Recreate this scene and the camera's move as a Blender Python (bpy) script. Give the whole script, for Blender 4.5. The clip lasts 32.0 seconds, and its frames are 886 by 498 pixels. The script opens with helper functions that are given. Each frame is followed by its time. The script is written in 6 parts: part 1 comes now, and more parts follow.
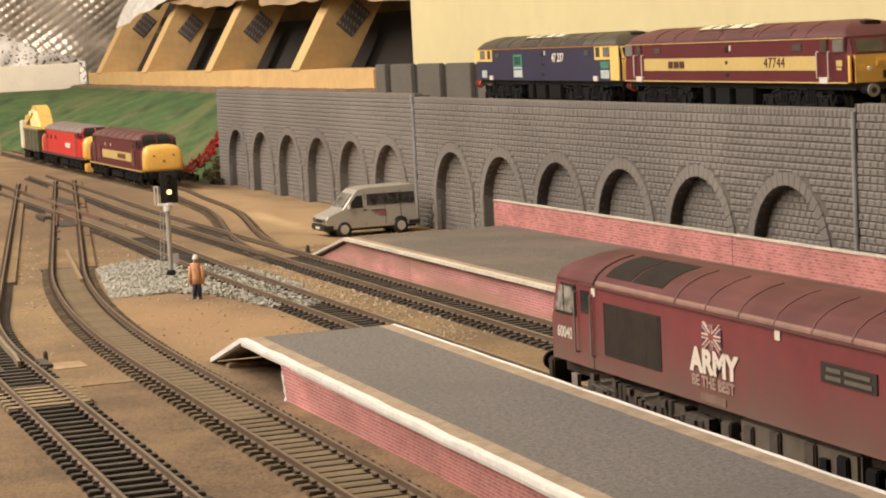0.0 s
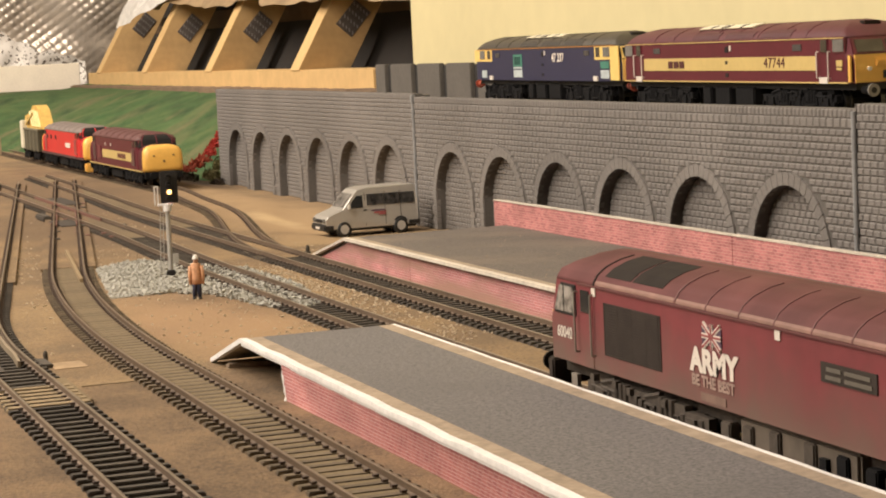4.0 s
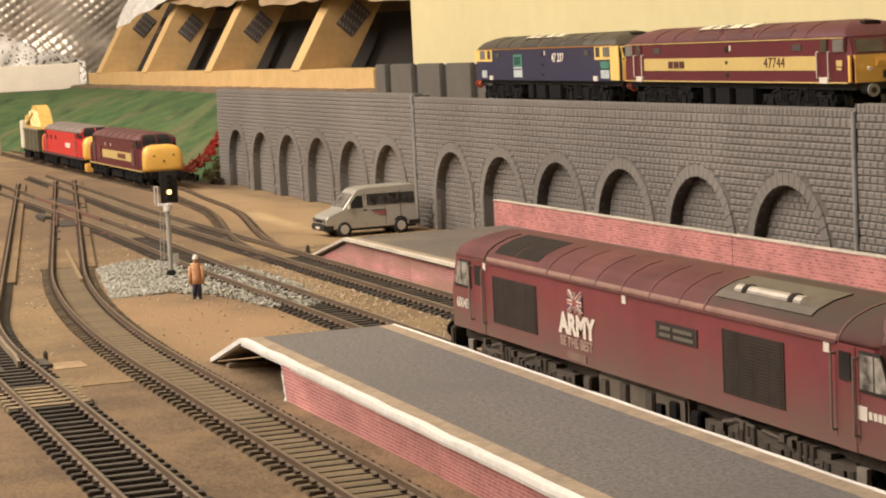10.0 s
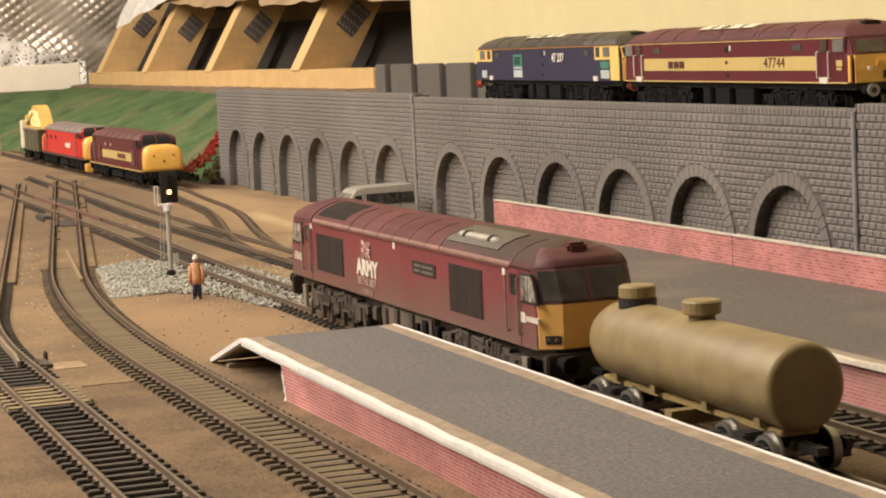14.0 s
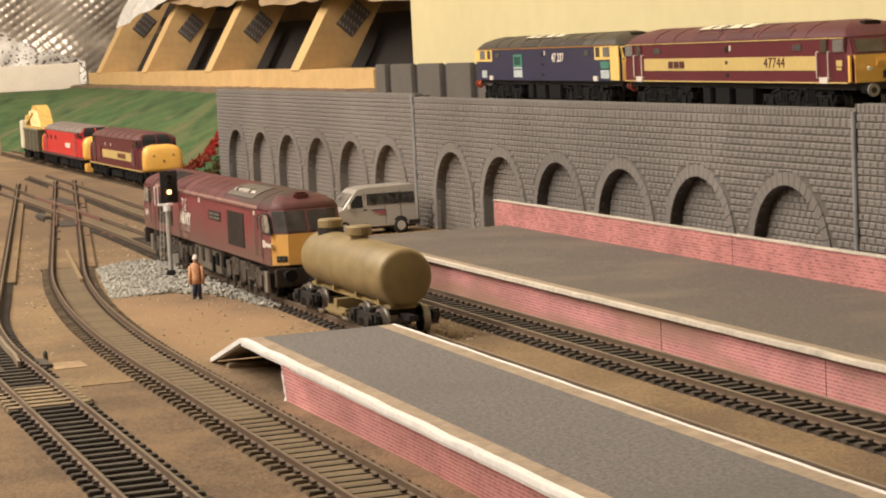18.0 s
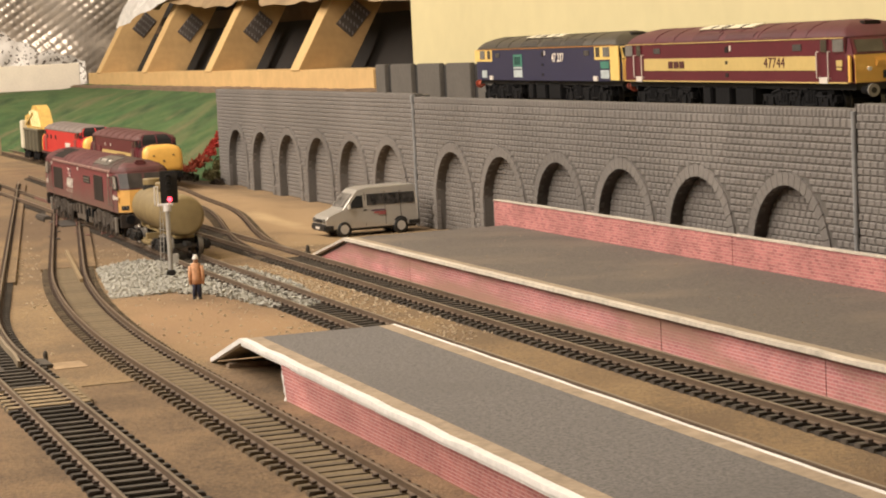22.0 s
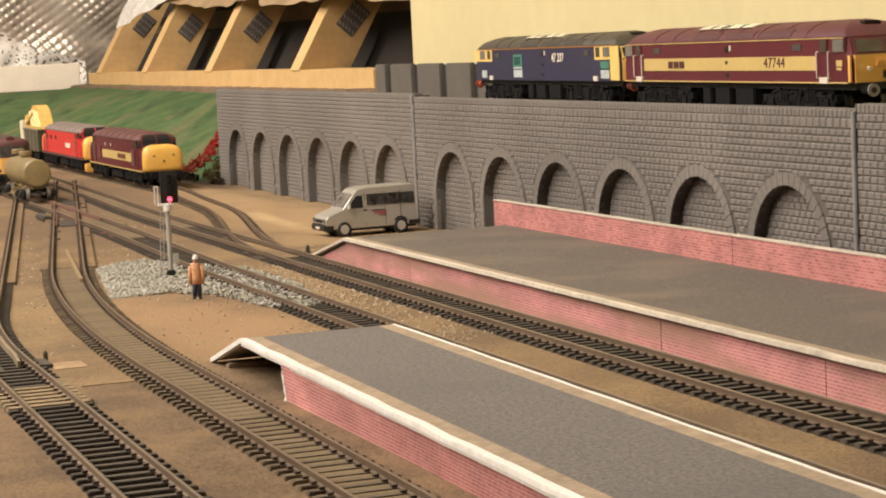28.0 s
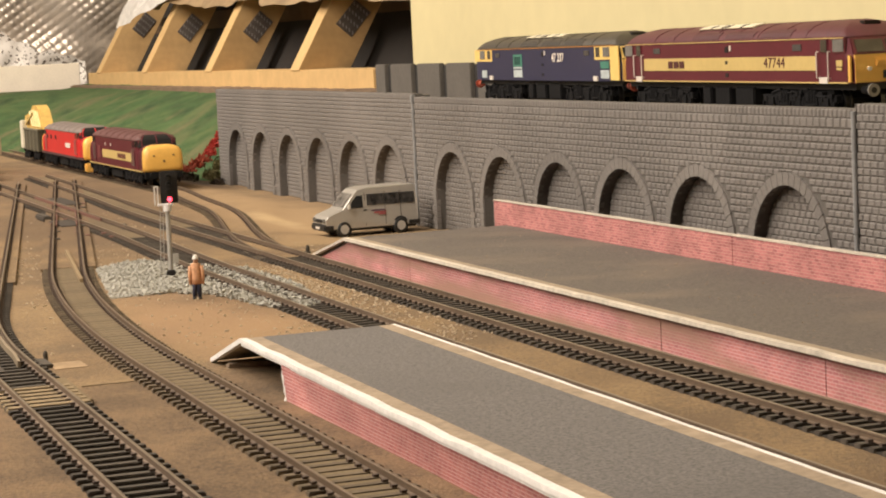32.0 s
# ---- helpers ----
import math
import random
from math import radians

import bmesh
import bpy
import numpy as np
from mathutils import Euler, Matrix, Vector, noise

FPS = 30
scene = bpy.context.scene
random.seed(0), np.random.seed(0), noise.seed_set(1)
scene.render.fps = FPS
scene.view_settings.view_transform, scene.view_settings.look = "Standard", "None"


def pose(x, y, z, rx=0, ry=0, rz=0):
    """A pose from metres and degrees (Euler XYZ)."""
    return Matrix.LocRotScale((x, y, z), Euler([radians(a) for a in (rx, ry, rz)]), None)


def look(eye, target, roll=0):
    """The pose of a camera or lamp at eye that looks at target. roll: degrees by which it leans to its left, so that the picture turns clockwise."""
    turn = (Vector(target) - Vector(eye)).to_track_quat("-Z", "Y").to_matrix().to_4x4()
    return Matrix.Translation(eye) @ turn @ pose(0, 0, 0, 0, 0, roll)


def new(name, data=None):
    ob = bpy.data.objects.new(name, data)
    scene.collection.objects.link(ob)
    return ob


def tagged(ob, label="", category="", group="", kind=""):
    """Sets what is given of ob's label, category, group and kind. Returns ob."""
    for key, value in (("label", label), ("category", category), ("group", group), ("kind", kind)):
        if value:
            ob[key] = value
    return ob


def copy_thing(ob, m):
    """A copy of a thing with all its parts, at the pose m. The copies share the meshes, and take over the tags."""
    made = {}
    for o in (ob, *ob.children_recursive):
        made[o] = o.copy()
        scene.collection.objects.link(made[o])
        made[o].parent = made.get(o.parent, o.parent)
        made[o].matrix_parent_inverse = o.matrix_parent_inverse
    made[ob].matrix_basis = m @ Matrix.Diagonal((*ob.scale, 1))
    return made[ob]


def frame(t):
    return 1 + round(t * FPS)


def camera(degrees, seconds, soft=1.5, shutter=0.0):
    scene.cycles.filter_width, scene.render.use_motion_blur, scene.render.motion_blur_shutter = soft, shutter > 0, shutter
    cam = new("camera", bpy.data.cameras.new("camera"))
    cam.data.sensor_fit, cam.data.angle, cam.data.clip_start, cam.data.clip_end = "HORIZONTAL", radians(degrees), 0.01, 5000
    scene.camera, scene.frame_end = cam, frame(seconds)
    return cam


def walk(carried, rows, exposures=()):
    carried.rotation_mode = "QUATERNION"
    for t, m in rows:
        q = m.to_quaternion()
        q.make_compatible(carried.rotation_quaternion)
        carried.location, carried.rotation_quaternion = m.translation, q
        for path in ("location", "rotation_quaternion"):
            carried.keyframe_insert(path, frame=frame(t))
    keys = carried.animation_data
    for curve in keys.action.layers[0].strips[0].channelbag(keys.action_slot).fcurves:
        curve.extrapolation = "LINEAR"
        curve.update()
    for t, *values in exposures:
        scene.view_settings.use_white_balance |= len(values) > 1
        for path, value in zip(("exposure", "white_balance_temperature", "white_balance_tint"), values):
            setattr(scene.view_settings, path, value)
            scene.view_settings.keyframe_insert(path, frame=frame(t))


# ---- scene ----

# ---- camera ----
# World: x across the tracks, y along them away from the camera, z up; the baseboard is z = 0. A 1:76 model railway.
EYE = Vector((0.0, 0.0, 0.1136))
cam = camera(24.065, 32.0, soft=1.95, shutter=0.4)
VIEW = look(EYE, EYE + Vector((0.33708, 0.93630, -0.0986)), roll=-2.731)
walk(cam, [(0.0, VIEW), (32.0, VIEW)])

# ---- light ----
scene.view_settings.exposure = -0.30
world = bpy.data.worlds.new("loft_world")
scene.world = world
world.use_nodes = True
world.node_tree.nodes["Background"].inputs[0].default_value = (1.0, 0.84, 0.64, 1)
world.node_tree.nodes["Background"].inputs[1].default_value = 0.05


def area_lamp(name, eye, target, sx, sy, power, color):
    la = bpy.data.lights.new(name, "AREA")
    la.shape, la.size, la.size_y, la.energy, la.color = "RECTANGLE", sx, sy, power, color
    ob = new(name, la)
    ob.matrix_world = look(eye, target)
    return tagged(ob, "unseen warm strip lamp, assumed under the loft roof", "lamp")


# warm strip light assumed over the aisle; a second, unseen, brightens the far loft
area_lamp("ceiling_lamp", (-0.60, 0.74, 0.97), (0.25, 0.90, 0.0), 0.3, 1.2, 36, (1.0, 0.865, 0.735))
area_lamp("ceiling_lamp", (-0.6, 2.35, 1.36), (0.5, 2.95, 0.05), 0.3, 1.3, 70, (1.0, 0.865, 0.735))

# ---- materials ----
MATS = {}


def mat(name, color, rough=0.7, metal=0.0, grain=0.25, scale=300.0, bump=0.0, bump_scale=900.0, color2=None, blotch=40.0,
        emit=0.0, coat=0.0, rand=0.0, spread=0.28):
    """Principled surface with variation at two scales (grain, blotch) in metres."""
    if name in MATS:
        return MATS[name]
    m = bpy.data.materials.new(name)
    m.use_nodes = True
    nt = m.node_tree
    n, l = nt.nodes, nt.links
    p = n["Principled BSDF"]
    p.inputs["Roughness"].default_value = rough
    p.inputs["Metallic"].default_value = metal
    p.inputs["Coat Weight"].default_value = coat
    tc = n.new("ShaderNodeTexCoord")
    c2 = color2 or tuple(c * (1 - grain) for c in color)
    n1 = n.new("ShaderNodeTexNoise")
    n1.inputs["Scale"].default_value, n1.inputs["Detail"].default_value = scale, 5
    n2 = n.new("ShaderNodeTexNoise")
    n2.inputs["Scale"].default_value, n2.inputs["Detail"].default_value = blotch, 3
    l.new(tc.outputs["Object"], n1.inputs["Vector"])
    l.new(tc.outputs["Object"], n2.inputs["Vector"])
    avg = n.new("ShaderNodeMath")
    avg.operation = "ADD"
    l.new(n1.outputs["Fac"], avg.inputs[0])
    l.new(n2.outputs["Fac"], avg.inputs[1])
    ramp = n.new("ShaderNodeMapRange")
    ramp.inputs["From Min"].default_value, ramp.inputs["From Max"].default_value = 1 - spread, 1 + spread
    l.new(avg.outputs[0], ramp.inputs["Value"])
    mix = n.new("ShaderNodeMix")
    mix.data_type = "RGBA"
    mix.inputs["A"].default_value, mix.inputs["B"].default_value = (*c2, 1), (*color, 1)
    l.new(ramp.outputs["Result"], mix.inputs["Factor"])
    out = mix.outputs["Result"]
    if rand:
        info = n.new("ShaderNodeObjectInfo")
        hv = n.new("ShaderNodeHueSaturation")
        mr = n.new("ShaderNodeMapRange")
        mr.inputs["To Min"].default_value, mr.inputs["To Max"].default_value = 1 - rand, 1 + rand
        l.new(info.outputs["Random"], mr.inputs["Value"])
        l.new(mr.outputs["Result"], hv.inputs["Value"])
        l.new(out, hv.inputs["Color"])
        out = hv.outputs["Color"]
    l.new(out, p.inputs["Base Color"])
    if emit:
        p.inputs["Emission Color"].default_value = (*color, 1)
        p.inputs["Emission Strength"].default_value = emit
    if bump:
        n3 = n.new("ShaderNodeTexNoise")
        n3.inputs["Scale"].default_value, n3.inputs["Detail"].default_value = bump_scale, 4
        l.new(tc.outputs["Object"], n3.inputs["Vector"])
        b = n.new("ShaderNodeBump")
        b.inputs["Strength"].default_value, b.inputs["Distance"].default_value = 1.0, bump
        l.new(n3.outputs["Fac"], b.inputs["Height"])
        l.new(b.outputs["Normal"], p.inputs["Normal"])
    MATS[name] = m
    return m


GROUND = mat("brown_board", (0.29, 0.198, 0.1), 0.9, scale=800, blotch=16, bump=0.0009, bump_scale=1000, color2=(0.155, 0.105, 0.06), spread=0.17)
BED = mat("track_bed_paint", (0.2, 0.145, 0.085), 0.9, scale=500, blotch=25, bump=0.0004, bump_scale=1200, color2=(0.12, 0.09, 0.055))
BED_SAND = mat("sandy_track_bed", (0.215, 0.16, 0.086), 0.9, scale=500, blotch=20, bump=0.0004, bump_scale=1200, color2=(0.15, 0.112, 0.062))
RAIL = mat("rusty_rail", (0.19, 0.137, 0.094), 0.55, metal=0.25, grain=0.3, scale=500)
BED_DARK = mat("near_black_track_bed", (0.034, 0.028, 0.022), 0.95, grain=0.4, scale=500)
SLEEPER = mat("dark_plastic_sleeper", (0.088, 0.073, 0.056), 0.8, grain=0.4, scale=600, rand=0.25)
SLEEPER_TAN = mat("sandy_painted_sleeper", (0.175, 0.132, 0.082), 0.85, grain=0.4, scale=600, rand=0.25)
STONE = mat("grey_stone_casting", (0.211, 0.195, 0.179), 0.75, grain=0.3, scale=700, blotch=12, bump=0.0002, bump_scale=1500, rand=0.1)
TARMAC = mat("grey_platform_card", (0.2, 0.188, 0.18), 0.9, scale=1300, blotch=650, bump=0.00012, bump_scale=2500, color2=(0.095, 0.089, 0.085))
WHITE = mat("white_edge_paint", (0.86, 0.84, 0.81), 0.7, grain=0.2, scale=400)
CASTING = mat("dark_crossing_casting", (0.058, 0.047, 0.037), 0.85, grain=0.35, scale=300)
BODY_PALE = mat("pale_worn_rail", (0.36, 0.29, 0.2), 0.5, metal=0.2)
CREAM = mat("cream_board", (0.66, 0.585, 0.33), 0.75, grain=0.08, scale=60, blotch=6)
TIMBER = mat("pale_timber", (0.64, 0.43, 0.19), 0.75, grain=0.16, scale=90, blotch=25)
BLACK = mat("black_plastic", (0.02, 0.019, 0.018), 0.55, grain=0.3, scale=500)
MAROON = mat("maroon_paint", (0.12, 0.018, 0.027), 0.4, grain=0.2, scale=300)
RED = mat("bright_red_paint", (0.62, 0.03, 0.03), 0.4, grain=0.12, scale=300)
NAVY = mat("navy_paint", (0.032, 0.033, 0.075), 0.4, grain=0.15, scale=300)
YELLOW = mat("warning_yellow", (0.86, 0.5, 0.11), 0.45, grain=0.1, scale=300)
GOLD = mat("gold_band", (0.6, 0.45, 0.17), 0.45, grain=0.1, scale=300)
KHAKI = mat("khaki_tank", (0.285, 0.218, 0.103), 0.45, scale=160, blotch=55, color2=(0.19, 0.143, 0.07), bump=0.00015, bump_scale=220)
SILVER = mat("silver_paint", (0.5, 0.475, 0.425), 0.32, metal=0.4, grain=0.1, scale=300)
GREEN = mat("grass_mat", (0.105, 0.15, 0.05), 0.95, scale=260, blotch=30, bump=0.0025, bump_scale=420, color2=(0.026, 0.085, 0.022))
def streaks(m, color, angle, along, across, amount):
    """Long drifts of another colour over a material, at an angle to the x axis."""
    n, l = m.node_tree.nodes, m.node_tree.links
    p = n["Principled BSDF"]
    src = p.inputs["Base Color"].links[0].from_socket
    tc, m1, m2, no = n.new("ShaderNodeTexCoord"), n.new("ShaderNodeMapping"), n.new("ShaderNodeMapping"), n.new("ShaderNodeTexNoise")
    m1.inputs["Rotation"].default_value = (0, 0, radians(angle))
    m2.inputs["Scale"].default_value = (along, across, along)
    no.inputs["Scale"].default_value, no.inputs["Detail"].default_value = 1.0, 6
    l.new(tc.outputs["Object"], m1.inputs["Vector"])
    l.new(m1.outputs["Vector"], m2.inputs["Vector"])
    l.new(m2.outputs["Vector"], no.inputs["Vector"])
    mr, mx = n.new("ShaderNodeMapRange"), n.new("ShaderNodeMix")
    mr.inputs["From Min"].default_value, mr.inputs["From Max"].default_value, mr.inputs["To Max"].default_value = 0.5, 0.68, amount
    l.new(no.outputs["Fac"], mr.inputs["Value"])
    mx.data_type = "RGBA"
    l.new(mr.outputs["Result"], mx.inputs["Factor"])
    l.new(src, mx.inputs["A"])
    mx.inputs["B"].default_value = (*color, 1)
    l.new(mx.outputs["Result"], p.inputs["Base Color"])


streaks(GREEN, (0.21, 0.16, 0.085), -60, 5, 26, 0.6)
streaks(GREEN, (0.02, 0.055, 0.018), -70, 6, 30, 0.75)
streaks(GREEN, (0.075, 0.16, 0.05), -50, 9, 40, 0.5)
GROUND_NEAR = mat("dark_brown_board", (0.225, 0.148, 0.08), 0.9, scale=800, blotch=30, bump=0.0009, bump_scale=1000, color2=(0.115, 0.077, 0.044), spread=0.17)
streaks(GROUND, (0.16, 0.1, 0.052), 75, 12, 18, 0.4)
def drift(m, color, centre, radius, amount):
    """A patch of another colour, fading out at a ragged edge."""
    n, l = m.node_tree.nodes, m.node_tree.links
    p = n["Principled BSDF"]
    src = p.inputs["Base Color"].links[0].from_socket
    tc, mp, no, ln = n.new("ShaderNodeTexCoord"), n.new("ShaderNodeMapping"), n.new("ShaderNodeTexNoise"), n.new("ShaderNodeVectorMath")
    mp.vector_type = "POINT"
    mp.inputs["Location"].default_value = tuple(-c / r for c, r in zip(centre, radius))
    mp.inputs["Scale"].default_value = tuple(1 / r for r in radius)
    ln.operation = "LENGTH"
    no.inputs["Scale"].default_value, no.inputs["Detail"].default_value = 30, 6
    l.new(tc.outputs["Object"], mp.inputs["Vector"])
    l.new(mp.outputs["Vector"], ln.inputs[0])
    l.new(tc.outputs["Object"], no.inputs["Vector"])
    ad, mr, mx = n.new("ShaderNodeMath"), n.new("ShaderNodeMapRange"), n.new("ShaderNodeMix")
    ad.operation = "ADD"
    l.new(ln.outputs["Value"], ad.inputs[0])
    l.new(no.outputs["Fac"], ad.inputs[1])
    mr.inputs["From Min"].default_value, mr.inputs["From Max"].default_value = 0.9, 1.6
    mr.inputs["To Min"].default_value, mr.inputs["To Max"].default_value = amount, 0.0
    l.new(ad.outputs[0], mr.inputs["Value"])
    mx.data_type = "RGBA"
    l.new(mr.outputs["Result"], mx.inputs["Factor"])
    l.new(src, mx.inputs["A"])
    mx.inputs["B"].default_value = (*color, 1)
    l.new(mx.outputs["Result"], p.inputs["Base Color"])


drift(GROUND, (0.42, 0.285, 0.15), (0.375, 1.40, 0.0), (0.075, 0.36, 1.0), 0.85)
drift(GROUND, (0.55, 0.4, 0.22), (0.362, 1.34, 0.0), (0.014, 0.075, 1.0), 0.8)
drift(GROUND, (0.36, 0.225, 0.12), (0.195, 0.84, 0.0), (0.045, 0.13, 1.0), 0.7)
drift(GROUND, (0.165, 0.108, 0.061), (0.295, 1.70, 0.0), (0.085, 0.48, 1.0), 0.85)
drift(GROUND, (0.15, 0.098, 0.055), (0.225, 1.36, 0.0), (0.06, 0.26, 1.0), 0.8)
drift(BED_SAND, (0.115, 0.08, 0.048), (0.265, 1.5, 0.0), (0.06, 0.4, 1.0), 0.6)
# shade beneath the bushes at the wall foot, put into the ground colour
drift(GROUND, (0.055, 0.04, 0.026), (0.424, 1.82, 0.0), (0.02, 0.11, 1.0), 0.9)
DARK = mat("dark_roof_felt", (0.02, 0.016, 0.013), 0.9)


# ---- mesh helpers ----
def mesh_ob(name, bm, material, parent=None, label="", smooth=False):
    me = bpy.data.meshes.new(name)
    bmesh.ops.recalc_face_normals(bm, faces=bm.faces)
    if smooth:
        for fc in bm.faces:
            fc.smooth = True
    bm.to_mesh(me)
    bm.free()
    me.materials.append(material)
    ob = new(name, me)
    if parent is not None:
        ob.parent = parent
    if label:
        tagged(ob, label)
    return ob


def part(name, bm, material, parent, label="", smooth=False):
    return mesh_ob(name, bm, material, parent, label, smooth)


def add_box(bm, x0, x1, y0, y1, z0, z1, m=None):
    vs = [bm.verts.new((x, y, z)) for z in (z0, z1) for y in (y0, y1) for x in (x0, x1)]
    for q in ((0, 2, 3, 1), (4, 5, 7, 6), (0, 1, 5, 4), (2, 6, 7, 3), (0, 4, 6, 2), (1, 3, 7, 5)):
        bm.faces.new([vs[k] for k in q])
    if m is not None:
        for v in vs:
            v.co = m @ v.co
    return vs


def box(x0, x1, y0, y1, z0, z1, bev=0.0, m=None):
    bm = bmesh.new()
    add_box(bm, x0, x1, y0, y1, z0, z1, m)
    if bev:
        bmesh.ops.bevel(bm, geom=bm.edges[:], offset=bev, segments=2, affect="EDGES")
    return bm


def empty(name, m, label, category, group=""):
    ob = new(name)
    ob.matrix_basis = m
    return tagged(ob, label, category, group)


# ---- setting ----
def ease(u):
    u = min(1.0, max(0.0, u))
    return u * u * (3 - 2 * u)


def ground_z(x, y):
    """The board carries a 3 mm track bed that falls away towards the foot of the stone wall."""
    edge = 0.338 + 0.062 * ease((y - 1.25) / 0.3)
    return 0.003 * (1 - ease((x - edge) / 0.026)) + 0.00012 * noise.noise((x * 40, y * 40, 0)) + 0.00008 * noise.noise((x * 110, y * 110, 4))


bm = bmesh.new()
xs = [-0.9, -0.4, -0.1] + [0.0 + 0.01 * k for k in range(48)] + [0.56, 0.66]
ys = [-0.6, 0.0, 0.2] + [0.3 + 0.02 * k for k in range(90)] + [2.3, 2.8, 3.5, 4.6]
grid = [[bm.verts.new((x, y, ground_z(x, y))) for y in ys] for x in xs]
for i in range(len(xs) - 1):
    for j in range(len(ys) - 1):
        bm.faces.new((grid[i][j], grid[i + 1][j], grid[i + 1][j + 1], grid[i][j + 1]))
rim = [grid[i][0] for i in range(len(xs))] + [grid[-1][j] for j in range(1, len(ys))] + [grid[i][-1] for i in range(len(xs) - 2, -1, -1)] + [grid[0][j] for j in range(len(ys) - 2, 0, -1)]
low = [bm.verts.new((v.co.x, v.co.y, -0.018)) for v in rim]
for k in range(len(rim)):
    bm.faces.new((rim[k], rim[(k + 1) % len(rim)], low[(k + 1) % len(rim)], low[k]))
bm.faces.new(low)
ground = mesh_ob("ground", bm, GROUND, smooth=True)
ground.data.materials.append(GROUND_NEAR)
for fc in ground.data.polygons:
    if fc.center.y < 0.70 and fc.center.x < 0.24:
        fc.material_index = 1
part("board_seam", box(0.1195, 0.139, 0.7005, 0.7013, 0.0028, 0.0033), BED, ground)
tagged(ground, "brown painted baseboard of a model railway, dusty", "baseboard", kind="structure")


# centre lines of the tracks, x as a function of y
def line_a(y):
    return 0.2455 + 0.0066 * ease((y - 1.0) / 0.32)


def line_b(y):
    t = max(0.0, y - 1.3)
    return 0.294 + 0.010 * t / 0.4 * min(1.0, t / 0.3)


def curve_x(y, y0, x0, r, kmax):
    t = max(0.0, y - y0)
    s = t / r
    return x0 + (r * (1 - math.sqrt(max(0.0, 1 - s * s))) if s < kmax else r * (1 - math.sqrt(1 - kmax * kmax)) + (t - r * kmax) * kmax / math.sqrt(1 - kmax * kmax))


def line_d(y):
    return curve_x(y, 0.72, 0.1513, 2.2, 0.168)


def line_e(y):
    return curve_x(y, 0.76, 0.1020, 1.1, 0.158)


def line_c(y):
    if y < 1.06:
        return line_b(y)
    t = min(1.0, (y - 1.06) / 0.44)
    u = min(1.0, max(0.0, (y - 1.45) / 0.25))
    return 0.294 + 0.0570 * t * t * (3 - 2 * t) + 0.0175 * u * u * (3 - 2 * u)


def sweep(fx, y0, y1, off, w, z0, z1, step=0.012):
    bm = bmesh.new()
    n = max(2, int((y1 - y0) / step))
    prev = None
    for k in range(n + 1):
        y = y0 + (y1 - y0) * k / n
        tx = (fx(y + 0.002) - fx(y - 0.002)) / 0.004
        ln = math.hypot(tx, 1)
        nx, ny = 1 / ln, -tx / ln
        ring = [bm.verts.new((fx(y) + nx * (off + s * w / 2), y + ny * (off + s * w / 2), z)) for s, z in ((-1, z0), (1, z0), (1, z1), (-1, z1))]
        if prev:
            for a in range(4):
                bm.faces.new((prev[a], prev[(a + 1) % 4], ring[(a + 1) % 4], ring[a]))
        else:
            bm.faces.new(ring)
        prev = ring
    bm.faces.new(prev)
    return bm


SLEEPER_MESH = {}
CHAIR = mat("rusty_rail_chair", (0.115, 0.08, 0.058), 0.8, grain=0.4, scale=700)
RAIL_TOP = mat("worn_rail_head", (0.235, 0.185, 0.125), 0.5, metal=0.3, grain=0.3, scale=400)
RAIL_SHAPE = [(-0.0009, 0.0043), (0.0009, 0.0043), (0.0009, 0.00465), (0.0003, 0.0049), (0.0003, 0.0059), (0.00046, 0.0061), (0.00046, 0.0067), (0.00036, 0.0068), (-0.00036, 0.0068), (-0.00046, 0.0067), (-0.00046, 0.0061), (-0.0003, 0.0059), (-0.0003, 0.0049), (-0.0009, 0.00465)]


def rail_bar(fx, y0, y1, off, step=0.012):
    """A flat-bottomed rail with foot, web and head, swept along a line."""
    bm = bmesh.new()
    n = max(2, int((y1 - y0) / step))
    prev = None
    for k in range(n + 1):
        y = y0 + (y1 - y0) * k / n
        tx = (fx(y + 0.002) - fx(y - 0.002)) / 0.004
        ln = math.hypot(tx, 1)
        nx, ny = 1 / ln, -tx / ln
        ring = [bm.verts.new((fx(y) + nx * (off + w), y + ny * (off + w), z)) for w, z in RAIL_SHAPE]
        if prev:
            for a in range(len(ring)):
                fc = bm.faces.new((prev[a], prev[(a + 1) % len(ring)], ring[(a + 1) % len(ring)], ring[a]))
                fc.material_index = 1 if a in (6, 7, 8) else 0
        else:
            bm.faces.new(ring)
        prev = ring
    bm.faces.new(prev)
    return bm


RUSTY = mat("dull_brown_rail", (0.145, 0.1, 0.063), 0.6, metal=0.15, grain=0.35, scale=400)
RUSTY_TOP = mat("dull_brown_rail_head", (0.21, 0.152, 0.1), 0.5, metal=0.25, grain=0.35, scale=300)


